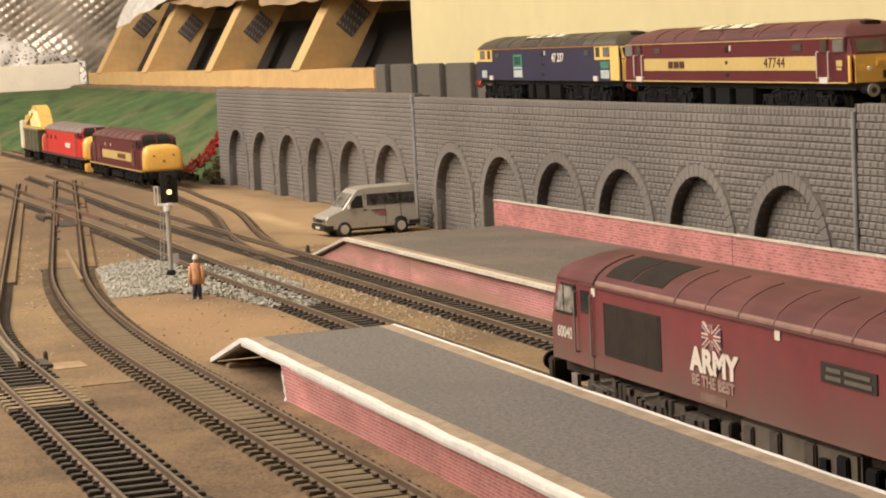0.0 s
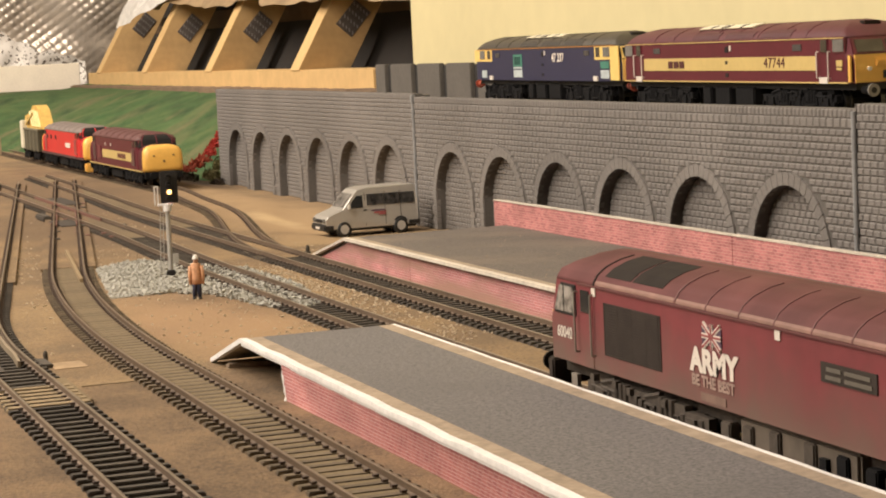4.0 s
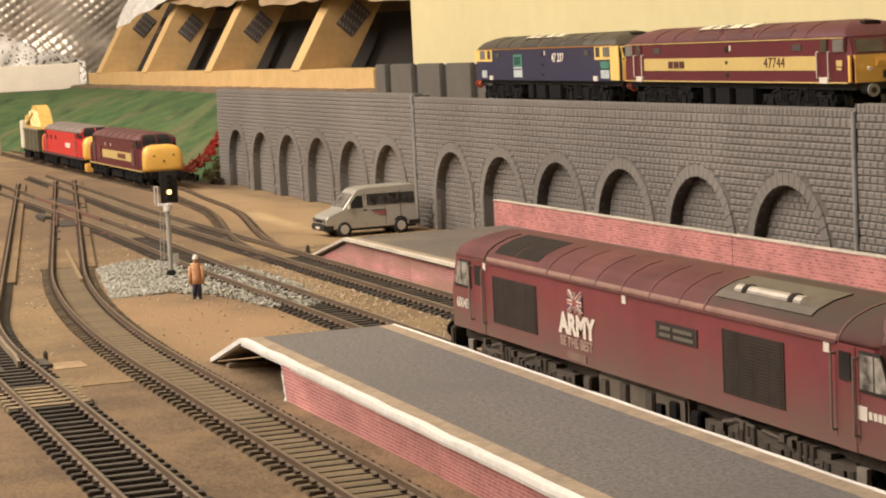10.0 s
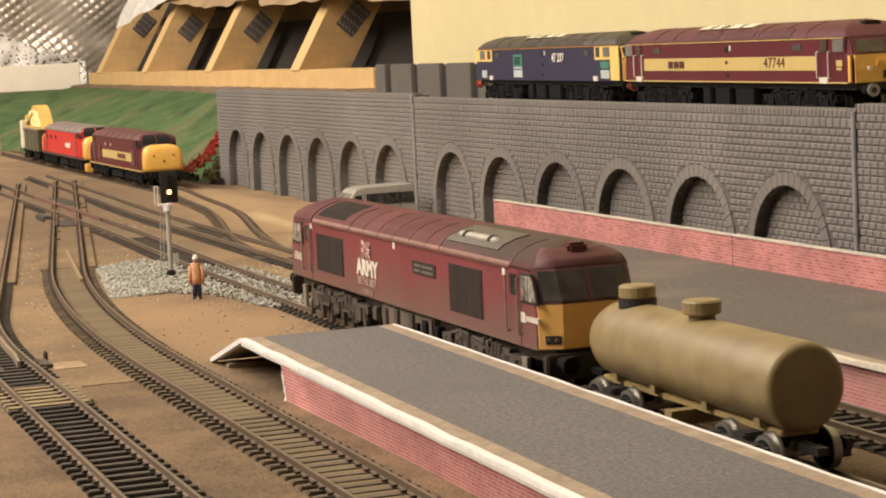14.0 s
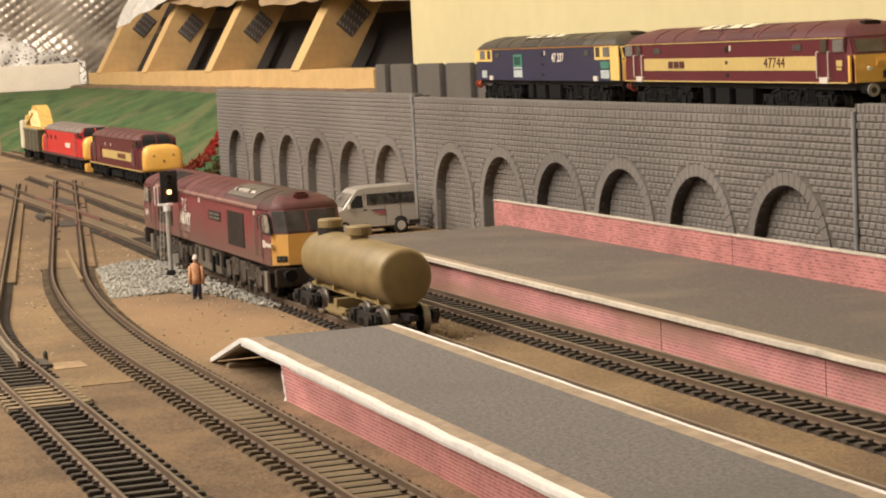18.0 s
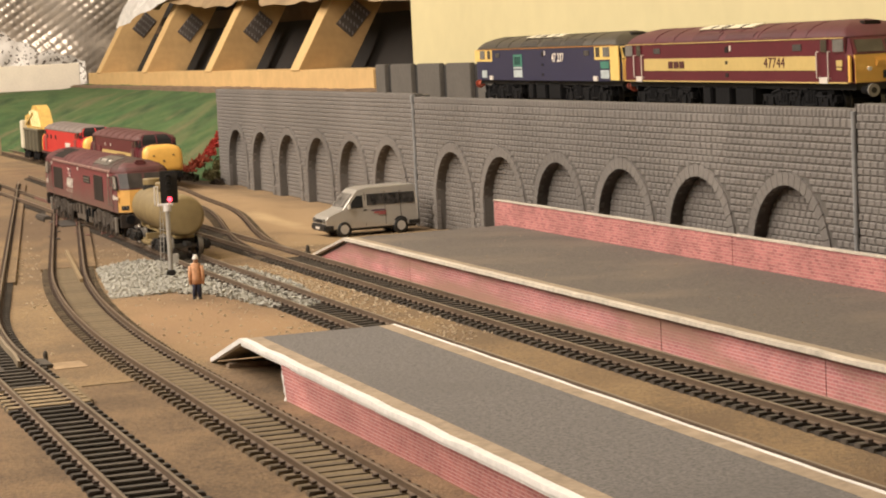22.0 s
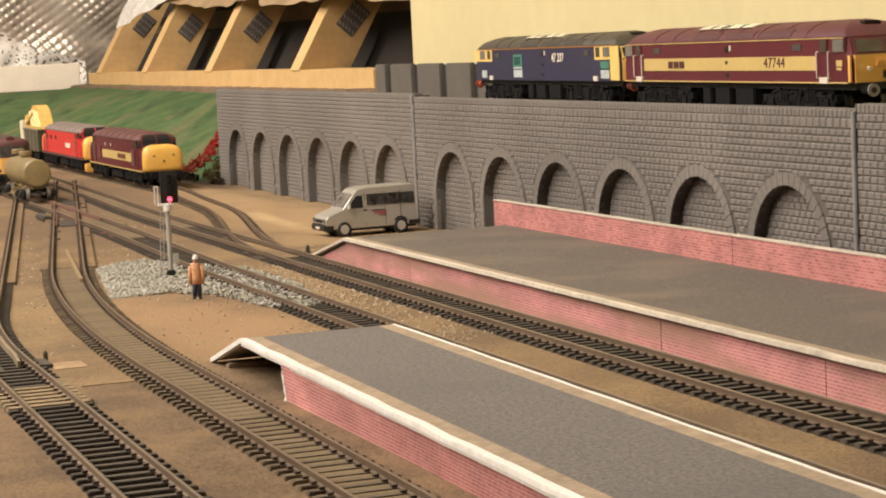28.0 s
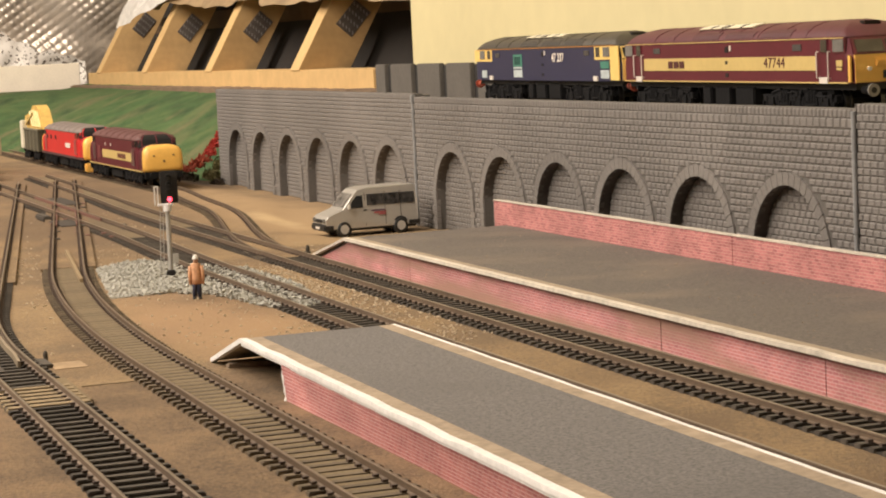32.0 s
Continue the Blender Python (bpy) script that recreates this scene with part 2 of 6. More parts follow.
def track(name, fx, y0, y1, pitch, label, smat, bed=0.0, bmat=None, bed_w=0.0258, rails=(RAIL, RAIL_TOP)):
    tr = empty(name, pose(0, 0, 0), label, "railway track")
    for off in (-0.00825, 0.00825):
        part("rail", rail_bar(fx, y0, y1, off), rails[0], tr).data.materials.append(rails[1])
    if bed:
        part("track_bed", sweep(fx, y0, y1, 0.0, bed_w, 0.0005, bed), bmat, tr)
    key = smat.name
    if key not in SLEEPER_MESH:
        bm = box(-0.0134, 0.0134, -0.00165, 0.00165, 0.0024, 0.0044, 0.0003)
        for sx in (-0.00825, 0.00825):
            for dx in (-0.0014, 0.0014):
                add_box(bm, sx + dx - 0.0008, sx + dx + 0.0008, -0.0008, 0.0008, 0.0043, 0.0051)
        for fc in bm.faces:
            fc.material_index = 1 if fc.calc_center_median().z > 0.0045 else 0
        me = bpy.data.meshes.new("sleeper")
        bm.to_mesh(me)
        bm.free()
        me.materials.append(smat)
        me.materials.append(CHAIR)
        SLEEPER_MESH[key] = me
    y = y0 + pitch
    while y < y1 - pitch / 2:
        ob = new("sleeper", SLEEPER_MESH[key])
        tx = (fx(y + 0.002) - fx(y - 0.002)) / 0.004
        ob.matrix_basis = pose(fx(y), y, 0, 0, 0, -math.degrees(math.atan(tx)) + random.uniform(-0.6, 0.6))
        ob.parent = tr
        y += pitch
    return tr


main = track("main_track", line_a, 0.25, 2.62, 0.0074, "rusty model track with dark sleepers between two platforms", SLEEPER)
part("track_bed", sweep(line_a, 0.25, 1.2, 0.0, 0.0258, 0.0005, 0.0035), BED_DARK, main)
part("track_bed", sweep(line_a, 1.2, 2.62, 0.0, 0.0245, 0.0005, 0.0039), BED_SAND, main)
loop = track("platform_track", line_b, 0.25, 2.0, 0.0068, "rusty model track beside the brick-faced platform", SLEEPER)
part("track_bed", sweep(line_b, 0.25, 1.15, 0.0, 0.0258, 0.0005, 0.0035), BED_DARK, loop)
part("track_bed", sweep(line_b, 1.15, 2.0, 0.0, 0.0258, 0.0005, 0.0037), BED, loop)
part("sand_infill", sweep(line_b, 1.30, 2.0, 0.0, 0.0150, 0.003, 0.00445), BED_SAND, loop)
part("sand_infill", sweep(line_a, 1.25, 2.62, 0.0, 0.0150, 0.003, 0.00450), BED_SAND, main)
track("siding_track", line_c, 1.06, 2.9, 0.0085, "dusty siding track curving behind the signal", SLEEPER_TAN, 0.00442, GROUND, 0.0150, (RUSTY, RUSTY_TOP))
curved = track("curved_track", line_d, 0.25, 1.9, 0.0073, "sand-painted model track in a long curve", SLEEPER_TAN, 0.0034, BED, 0.0258, (RUSTY, RUSTY_TOP))
part("sand_infill", sweep(line_d, 0.25, 0.60, 0.0, 0.0150, 0.003, 0.0041), BED_SAND, curved)
part("sand_infill", sweep(line_d, 0.602, 0.93, 0.0, 0.0150, 0.003, 0.0043), BED_SAND, curved)
part("sand_infill", sweep(line_d, 0.932, 1.9, 0.0, 0.0150, 0.003, 0.0043), BED_SAND, curved)
part("sand_infill", sweep(line_d, 1.10, 1.9, 0.0, 0.029, 0.0005, 0.00455), GROUND, curved)
RUST = mat("red_brown_rail", (0.2, 0.095, 0.07), 0.6, grain=0.3)
for off in (-0.0066, 0.0066):
    part("check_rail", sweep(line_d, 1.37, 1.53, off, 0.0009, 0.0043, 0.0064), RUST, curved)
    part("check_rail", sweep(line_a, 1.40, 1.68, off, 0.0012, 0.0043, 0.0064), RUST, curved)
rc = random.Random(17)
for fx, y0, y1 in ((line_d, 1.28, 1.60), (line_a, 1.25, 1.62)):
    for k in range(22):
        y = y0 + (y1 - y0) * (k + rc.uniform(-0.3, 0.3)) / 22
        x = fx(y) + rc.choice((-0.0105, 0.0105, -0.0060, 0.0060, 0.013)) 
        part("crossing_chair", box(x - 0.0016, x + 0.0016, y - 0.003, y + 0.003, 0.0030, 0.0046 + rc.uniform(0, 0.0008), 0.0003), RUST if k % 2 else SLEEPER, curved)
part("crossing_plate", box(0.2275, 0.2425, 1.372, 1.425, 0.0030, 0.0052, 0.0004), CASTING, curved)
part("crossing_plate", box(0.262, 0.278, 1.575, 1.665, 0.0030, 0.0052, 0.0004), CASTING, curved)
part("crossing_block", box(0.2275, 0.2335, 1.447, 1.482, 0.0030, 0.0068, 0.0008), SLEEPER, curved)
near = track("near_track", line_e, 0.25, 1.9, 0.0080, "weathered model track with black sleepers and a check rail", SLEEPER, 0.0031, BED_DARK)


# check rail inside the near track, its tip bent inwards
def line_check(y):
    return line_e(y) + 0.0056 - 0.0016 * max(0.0, (0.775 - y) / 0.024)


part("sand_infill", box(0.1112, 0.1166, 0.664, 0.716, 0.003, 0.0046, 0.0004), BED_SAND, near)
part("check_rail", sweep(line_check, 0.751, 1.02, 0.0, 0.0011, 0.0043, 0.0068, 0.006), BODY_PALE, near)
part("sand_infill", sweep(line_e, 1.05, 1.9, 0.0, 0.029, 0.0005, 0.00455), GROUND, near)
part("crossing_casting", box(0.0915, 0.1005, 0.742, 0.80, 0.0030, 0.0047, 0.0005), SLEEPER, near)
for k in range(6):
    y = 0.660 + 0.0074 * k
    part("sandy_sleeper", box(line_e(y) - 0.0136, line_e(y) + 0.0136, y - 0.0008, y + 0.0042, 0.0026, 0.0048, 0.0005), mat("pale_sand_sleeper", (0.32, 0.24, 0.135), 0.9, grain=0.4, scale=400, blotch=150), near)


def strip(bm, levels, cap0=True, cap1=True):
    """Skin a stack of rings (lists of points) into bm."""
    rings = [[bm.verts.new(p) for p in r] for r in levels]
    n = len(rings[0])
    for a, b in zip(rings, rings[1:]):
        for k in range(n):
            bm.faces.new((a[k], a[(k + 1) % n], b[(k + 1) % n], b[k]))
    if cap0:
        bm.faces.new(rings[0])
    if cap1:
        bm.faces.new(rings[-1])
    return rings


def cyl(p0, p1, r, n=12, r1=None, bm=None):
    """A round bar from p0 to p1."""
    bm = bm or bmesh.new()
    p0, p1 = Vector(p0), Vector(p1)
    q = (p1 - p0).to_track_quat("Z", "Y").to_matrix()
    r1 = r if r1 is None else r1
    strip(bm, [[p + q @ Vector((rr * math.cos(a), rr * math.sin(a), 0)) for a in (2 * math.pi * k / n for k in range(n))] for p, rr in ((p0, r), (p1, r1))])
    return bm


def turned(axis0, axis1, prof, n=20):
    """A round body about the line axis0-axis1; prof: (fraction along, radius)."""
    bm = bmesh.new()
    p0, p1 = Vector(axis0), Vector(axis1)
    q = (p1 - p0).to_track_quat("Z", "Y").to_matrix()
    strip(bm, [[p0 + (p1 - p0) * f + q @ Vector((rr * math.cos(a), rr * math.sin(a), 0)) for a in (2 * math.pi * k / n for k in range(n))] for f, rr in prof])
    return bm


def prism(pts, x0, x1, axis="x"):
    """A flat outline pts (u, z) drawn out along x (u = y) or along y (u = x)."""
    bm = bmesh.new()
    f = (lambda u, z, w: (w, u, z)) if axis == "x" else (lambda u, z, w: (u, w, z))
    strip(bm, [[f(u, z, w) for u, z in pts] for w in (x0, x1)])
    return bm


def words(name, text, size, m, material, parent, label="", bold=0.0):
    """Raised lettering in the built-in font, as a mesh."""
    cu = bpy.data.curves.new(name, "FONT")
    cu.body, cu.size, cu.extrude, cu.align_x, cu.align_y = text, size, 0.00004, "CENTER", "CENTER"
    cu.offset = bold
    ob = new(name, cu)
    me = bpy.data.meshes.new_from_object(ob.evaluated_get(bpy.context.evaluated_depsgraph_get()))
    bpy.data.objects.remove(ob)
    bm = bmesh.new()
    bm.from_mesh(me)
    bpy.data.meshes.remove(me)
    left, out = set(bm.faces), None
    while left:
        isle, edge = set(), [next(f for f in bm.faces if f in left)]
        while edge:
            f = edge.pop()
            if f not in isle:
                isle.add(f)
                edge += [g for e in f.edges for g in e.link_faces]
        left -= isle
        num = {v: k for k, v in enumerate({v: 0 for f in bm.faces if f in isle for v in f.verts})}
        one = bpy.data.meshes.new("letter")
        one.from_pydata([v.co.copy() for v in num], [], [[num[v] for v in f.verts] for f in bm.faces if f in isle])
        one.materials.append(material)
        out = new("letter", one)
        out.parent = parent
        out.matrix_basis = m
        if label:
            tagged(out, label)
    bm.free()
    return out


def side_m(x, y, z, sx=1.0):
    """Pose of lettering on a face that looks towards -x."""
    return pose(x, y, z, 90, 0, -90) @ Matrix.Diagonal((sx, 1, 1, 1))


def brick_paper(name, c1, c2, mortar, width, row, dirt=None):
    m = bpy.data.materials.new(name)
    m.use_nodes = True
    n, l = m.node_tree.nodes, m.node_tree.links
    p = n["Principled BSDF"]
    p.inputs["Roughness"].default_value = 0.75
    tc, sx, cx = n.new("ShaderNodeTexCoord"), n.new("ShaderNodeSeparateXYZ"), n.new("ShaderNodeCombineXYZ")
    l.new(tc.outputs["Object"], sx.inputs[0])
    add = n.new("ShaderNodeMath")
    add.operation = "ADD"
    l.new(sx.outputs["X"], add.inputs[0])
    l.new(sx.outputs["Y"], add.inputs[1])
    l.new(add.outputs[0], cx.inputs["X"])
    l.new(sx.outputs["Z"], cx.inputs["Y"])
    br = n.new("ShaderNodeTexBrick")
    br.inputs["Scale"].default_value = 1.0
    br.inputs["Brick Width"].default_value, br.inputs["Row Height"].default_value = width, row
    br.inputs["Mortar Size"].default_value, br.inputs["Bias"].default_value = row * 0.13, -0.1
    br.inputs["Color1"].default_value, br.inputs["Color2"].default_value, br.inputs["Mortar"].default_value = (*c1, 1), (*c2, 1), (*mortar, 1)
    l.new(cx.outputs[0], br.inputs["Vector"])
    no = n.new("ShaderNodeTexNoise")
    no.inputs["Scale"].default_value, no.inputs["Detail"].default_value = 45, 6
    l.new(tc.outputs["Object"], no.inputs["Vector"])
    mr = n.new("ShaderNodeMapRange")
    mr.inputs["From Min"].default_value, mr.inputs["From Max"].default_value, mr.inputs["To Min"].default_value, mr.inputs["To Max"].default_value = 0.3, 0.7, 0.78, 1.15
    l.new(no.outputs["Fac"], mr.inputs["Value"])
    hv = n.new("ShaderNodeHueSaturation")
    l.new(br.outputs["Color"], hv.inputs["Color"])
    l.new(mr.outputs["Result"], hv.inputs["Value"])
    out = hv.outputs["Color"]
    if dirt:
        # brown overspray in drifting patches
        mp, nd = n.new("ShaderNodeMapping"), n.new("ShaderNodeTexNoise")
        mp.inputs["Scale"].default_value = (1, 14, 120)
        nd.inputs["Scale"].default_value, nd.inputs["Detail"].default_value = 1.0, 5
        l.new(tc.outputs["Object"], mp.inputs["Vector"])
        l.new(mp.outputs["Vector"], nd.inputs["Vector"])
        m2, mx = n.new("ShaderNodeMapRange"), n.new("ShaderNodeMix")
        m2.inputs["From Min"].default_value, m2.inputs["From Max"].default_value, m2.inputs["To Max"].default_value = 0.42, 0.62, 0.85
        mx.data_type = "RGBA"
        l.new(nd.outputs["Fac"], m2.inputs["Value"])
        l.new(m2.outputs["Result"], mx.inputs["Factor"])
        l.new(out, mx.inputs["A"])
        mx.inputs["B"].default_value = (*dirt, 1)
        out = mx.outputs["Result"]
    l.new(out, p.inputs["Base Color"])
    return m


BRICKP = brick_paper("pink_brick_paper", (0.56, 0.215, 0.21), (0.43, 0.135, 0.145), (0.66, 0.42, 0.38), 0.0034, 0.00115)
BRICKB = brick_paper("speckled_brick_paper", (0.5, 0.19, 0.18), (0.3, 0.095, 0.1), (0.52, 0.27, 0.24), 0.0034, 0.00125)
BUFF = mat("buff_coping_paper", (0.4, 0.315, 0.225), 0.85, grain=0.35, scale=500, blotch=140)
BRICKW = brick_paper("weathered_brick_paper", (0.52, 0.2, 0.2), (0.39, 0.14, 0.15), (0.58, 0.36, 0.34), 0.0034, 0.00115, (0.32, 0.19, 0.14))
TARMAC_W = mat("worn_platform_card", (0.16, 0.138, 0.119), 0.9, scale=1300, blotch=700, bump=0.00012, bump_scale=2500, color2=(0.085, 0.073, 0.062))
streaks(TARMAC_W, (0.235, 0.185, 0.135), 20, 14, 22, 0.55)
streaks(TARMAC_W, (0.08, 0.07, 0.062), 60, 9, 16, 0.35)
streaks(TARMAC, (0.12, 0.112, 0.106), 40, 16, 24, 0.4)
BUFF_D = mat("dirty_buff_coping", (0.36, 0.29, 0.21), 0.85, grain=0.25, scale=400, blotch=50)
WHITE_D = mat("dirty_cream_edge", (0.7, 0.63, 0.53), 0.75, grain=0.35, scale=300, blotch=50)
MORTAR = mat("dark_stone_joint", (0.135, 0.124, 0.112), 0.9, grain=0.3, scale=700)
GLASS = mat("dark_tinted_glazing", (0.03, 0.03, 0.03), 0.12, grain=0.2, scale=300)
PALE_GLASS = mat("pale_cab_glazing", (0.22, 0.21, 0.19), 0.2, grain=0.4, scale=250)
DULL_STEEL = mat("dark_wheel_steel", (0.1, 0.095, 0.09), 0.38, metal=0.8, grain=0.4, scale=400)
STEEL = mat("bright_wheel_steel", (0.6, 0.58, 0.55), 0.3, metal=0.9, grain=0.2, scale=400)
UNDER = mat("weathered_underframe", (0.088, 0.07, 0.054), 0.8, grain=0.5, scale=500)
UNDERB = mat("black_underframe", (0.010, 0.0098, 0.0105), 0.92, grain=0.4, scale=500)
GREYP = mat("grey_pipe_paint", (0.29, 0.295, 0.295), 0.7, grain=0.3, scale=300)


# ---- stone retaining wall ----
PANEL, BAY, ARCH_W, ARCH_TOP, WALL_H, FIRST = 0.533, 0.0821, 0.0302, 0.0489, 0.0809, 0.0560
SPRING = ARCH_TOP - ARCH_W


def arch_z(y, grow=0.0):
    """Height of the arch's edge over the point y of a panel, or 0 beside it."""
    for k in range(6):
        c = FIRST + BAY * k
        if abs(y - c) < ARCH_W + grow:
            return SPRING + math.sqrt((ARCH_W + grow) ** 2 - (y - c) ** 2)
    return 0.0


def stone(bm, m, a, b, c, d, z0, z1, deep):
    """A pillow-faced block: outline a-b at z0 and c-d at z1, standing deep out of the wall (towards -x)."""
    i = 0.0005
    back = [bm.verts.new(m @ Vector(p)) for p in ((0, a, z0), (0, b, z0), (0, d, z1), (0, c, z1))]
    front = [bm.verts.new(m @ Vector(p)) for p in ((-deep, a + i, z0 + i), (-deep, b - i, z0 + i), (-deep, d - i, z1 - i), (-deep, c + i, z1 - i))]
    bm.faces.new(front)
    for k in range(4):
        bm.faces.new((back[k], back[(k + 1) % 4], front[(k + 1) % 4], front[k]))


def wall_panel(name, m, label, rng, singles, top=WALL_H, shape=Matrix()):
    root = empty(name, m @ shape, label, "retaining wall")
    root["kind"] = "structure"
    # core with the arches cut through
    bm = bmesh.new()
    ys = sorted({round(PANEL * k / 60, 5) for k in range(61)} | {round(FIRST + BAY * k + ARCH_W * math.sin(math.pi / 2 * j / 8), 5) for k in range(6) for j in range(-8, 9)})
    cols = []
    for y in ys:
        z = arch_z(y)
        cols.append([bm.verts.new(p) for p in ((0, y, z), (0, y, top), (0.0055, y, top), (0.0055, y, z))])
    for a, b in zip(cols, cols[1:]):
        for k in range(4):
            bm.faces.new((a[k], a[(k + 1) % 4], b[(k + 1) % 4], b[k]))
    bm.faces.new(cols[0])
    bm.faces.new(cols[-1])
    part("core", bm, MORTAR, root)
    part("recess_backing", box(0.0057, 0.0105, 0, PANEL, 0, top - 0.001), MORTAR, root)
    # blocks in courses; the lowest outer ones stay single pieces
    bm = bmesh.new()
    ident = Matrix()
    course, z, row = 0.00292, 0.0, 0
    todo = []
    while z < top - 0.004:
        y = -0.0026 * (row % 2) - rng.random() * 0.0008
        z1 = z + course if z + course < top - 0.0056 else top - 0.0038
        while y < PANEL:
            ln = rng.uniform(0.0047, 0.0056)
            a, b = max(0.0002, y + 0.00026), min(PANEL - 0.0002, y + ln - 0.00026)
            if b - a > 0.0012:
                zin = max(arch_z(a, 0.0054), arch_z(b, 0.0054), arch_z((a + b) / 2, 0.0054))
                za, zb = z + 0.0001, z1 - 0.0001
                if zin < z1:
                    za = max(za, min(zin, zb - 0.0006)) if zin > z + 0.0016 else za
                    if zb - za > 0.0008:
                        todo.append((a, b, za, zb, 0.00052 + rng.uniform(-0.0001, 0.00016), 0.0))
                if max(arch_z(a, 0.003), arch_z(b, 0.003)) > z:
                    todo.append((a, b, z + 0.0001, z1 - 0.0001, 0.0006, 0.0057))
            y += ln
        z = z1
        row += 1
    # soldier course along the top
    y = 0.0
    while y < PANEL:
        ln = rng.uniform(0.0031, 0.0037)
        todo.append((y + 0.0003, min(PANEL, y + ln) - 0.0003, top - 0.0037, top - 0.0001, 0.0005, 0.0))
        y += ln
    picks = set()
    if singles:
        order = sorted(range(len(todo)), key=lambda k: todo[k][0] + (0.5 if todo[k][5] else 0))
        picks = set([k for k in order if todo[k][2] > 0.03][:singles])
    single_meshes = {}
    for k, (a, b, za, zb, deep, xo) in enumerate(todo):
        if k in picks:
            key = (round((b - a) / 0.0006), round((zb - za) / 0.0005))
            if key not in single_meshes:
                b1 = bmesh.new()
                w, h = max(0.0012, key[0] * 0.0006), max(0.0009, key[1] * 0.0005)
                stone(b1, ident, -w / 2, w / 2, -w / 2, w / 2, 0, h, 0.00055)
                me = bpy.data.meshes.new("block")
                bmesh.ops.recalc_face_normals(b1, faces=b1.faces)
                b1.to_mesh(me)
                b1.free()
                me.materials.append(STONE)
                single_meshes[key] = me
            ob = new("block", single_meshes[key])
            ob.parent = root
            ob.location = (xo, (a + b) / 2, za)
        else:
            stone(bm, Matrix.Translation((xo, 0, 0)), a, b, a, b, za, zb, deep)
    part("blockwork", bm, STONE, root)["kind"] = "stuff"
    # arch rings
    for k in range(6):
        c = FIRST + BAY * k
        bm = bmesh.new()
        n = 21
        for j in range(n):
            a0, a1 = math.pi * (j + 0.035) / n, math.pi * (j + 0.965) / n
            r0, r1 = ARCH_W, ARCH_W + rng.uniform(0.0051, 0.0055)
            q = [(c + r * math.cos(a), SPRING + r * math.sin(a)) for r, a in ((r0, a0), (r1, a0), (r1, a1), (r0, a1))]
            back = [bm.verts.new((0.002, y, zz)) for y, zz in q]
            front = [bm.verts.new((-0.0009, y, zz)) for y, zz in q]
            bm.faces.new(front)
            for e in range(4):
                bm.faces.new((back[e], back[(e + 1) % 4], front[(e + 1) % 4], front[e]))
        # toothed quoins that carry the ring down to the ground
        for side in (-1, 1):
            for j in range(5):
                w = 0.0050 + (0.0018 if j % 2 else 0.0)
                z0, z1 = SPRING * j / 5 + 0.0002, SPRING * (j + 1) / 5 - 0.0002
                add_box(bm, -0.0008, 0.002, *sorted((c + side * ARCH_W, c + side * (ARCH_W + w))), z0, z1)
        part("arch_ring", bm, STONE, root)
    return root


rng = random.Random(5)
wall_panel("wall_right", pose(0.42145, 0.696, 0, 0, 0, -0.69), "grey moulded stone retaining wall with six blind arches", rng, 280)
wall_panel("wall_left", pose(0.4286, 1.2305, 0, 0, 0, -0.93), "grey moulded stone retaining wall reaching the embankment", rng, 0, WALL_H + 0.0014, Matrix.Diagonal((1, 1.034, 1.006, 1)))
wall_panel("wall_near", pose(0.4145, 0.1625, 0, 0, 0, -0.69), "grey moulded stone wall, slightly higher end panel", rng, 0, WALL_H + 0.002)
for y, x, z1, rr in ((1.2298, 0.4281, 0.0822, 0.0011), (0.6955, 0.4208, 0.0800, 0.0011)):
    dp = empty("drainpipe", pose(x, y, 0), "blue-grey drainpipe over the joint of two wall panels", "drainpipe", "wall drainpipes")
    part("pipe", cyl((-0.0009, 0, 0), (-0.0009, 0, z1), rr), GREYP, dp)
    part("socket", cyl((-0.0009, 0, 0.033), (-0.0009, 0, 0.035), rr + 0.0004), GREYP, dp)
    if z1 > 0.081:
        part("hopper", box(-0.0022, 0.0006, -0.0018, 0.0018, z1 - 0.005, z1, 0.0004), GREYP, dp)

# upper deck behind the wall
tagged(mesh_ob("upper_deck", box(0.447, 0.9, -0.2, 1.77, 0.055, 0.067), mat("grey_deck", (0.2, 0.18, 0.15), 0.9)), "grey upper baseboard behind the stone wall", "baseboard", kind="structure")
UPK = 0.06


def line_u(y):
    return 0.4695 + UPK * (y - 0.75)


DECK_Z = 0.0672
up = track("upper_track", line_u, 0.3, 1.75, 0.0095, "model track on the upper deck behind the wall", SLEEPER)
up.location.z = DECK_Z

fence = empty("fence", pose(0, 0, 0), "dark grey panel fence along the upper deck", "fence")
FENCE = mat("dark_grey_card", (0.125, 0.113, 0.098), 0.8, grain=0.2, scale=300)
FENCE2 = mat("black_card_strip", (0.03, 0.028, 0.026), 0.8)
for k in range(8):
    y = 1.5474 - 0.0606 * k
    part("panel", box(0.5, 0.504, y - 0.0477, min(y, 1.5228), 0.0672, 0.0995, 0.0006), FENCE, fence)
    part("post", box(0.503, 0.507, y - 0.0606, y - 0.0477, 0.0672, 0.0985), FENCE2, fence)
tagged(mesh_ob("cream_board", box(0.56, 0.575, 0.2, 1.606, 0.067, 0.62, 0.001), CREAM), "smooth cream-painted board standing behind the locomotives", "board")

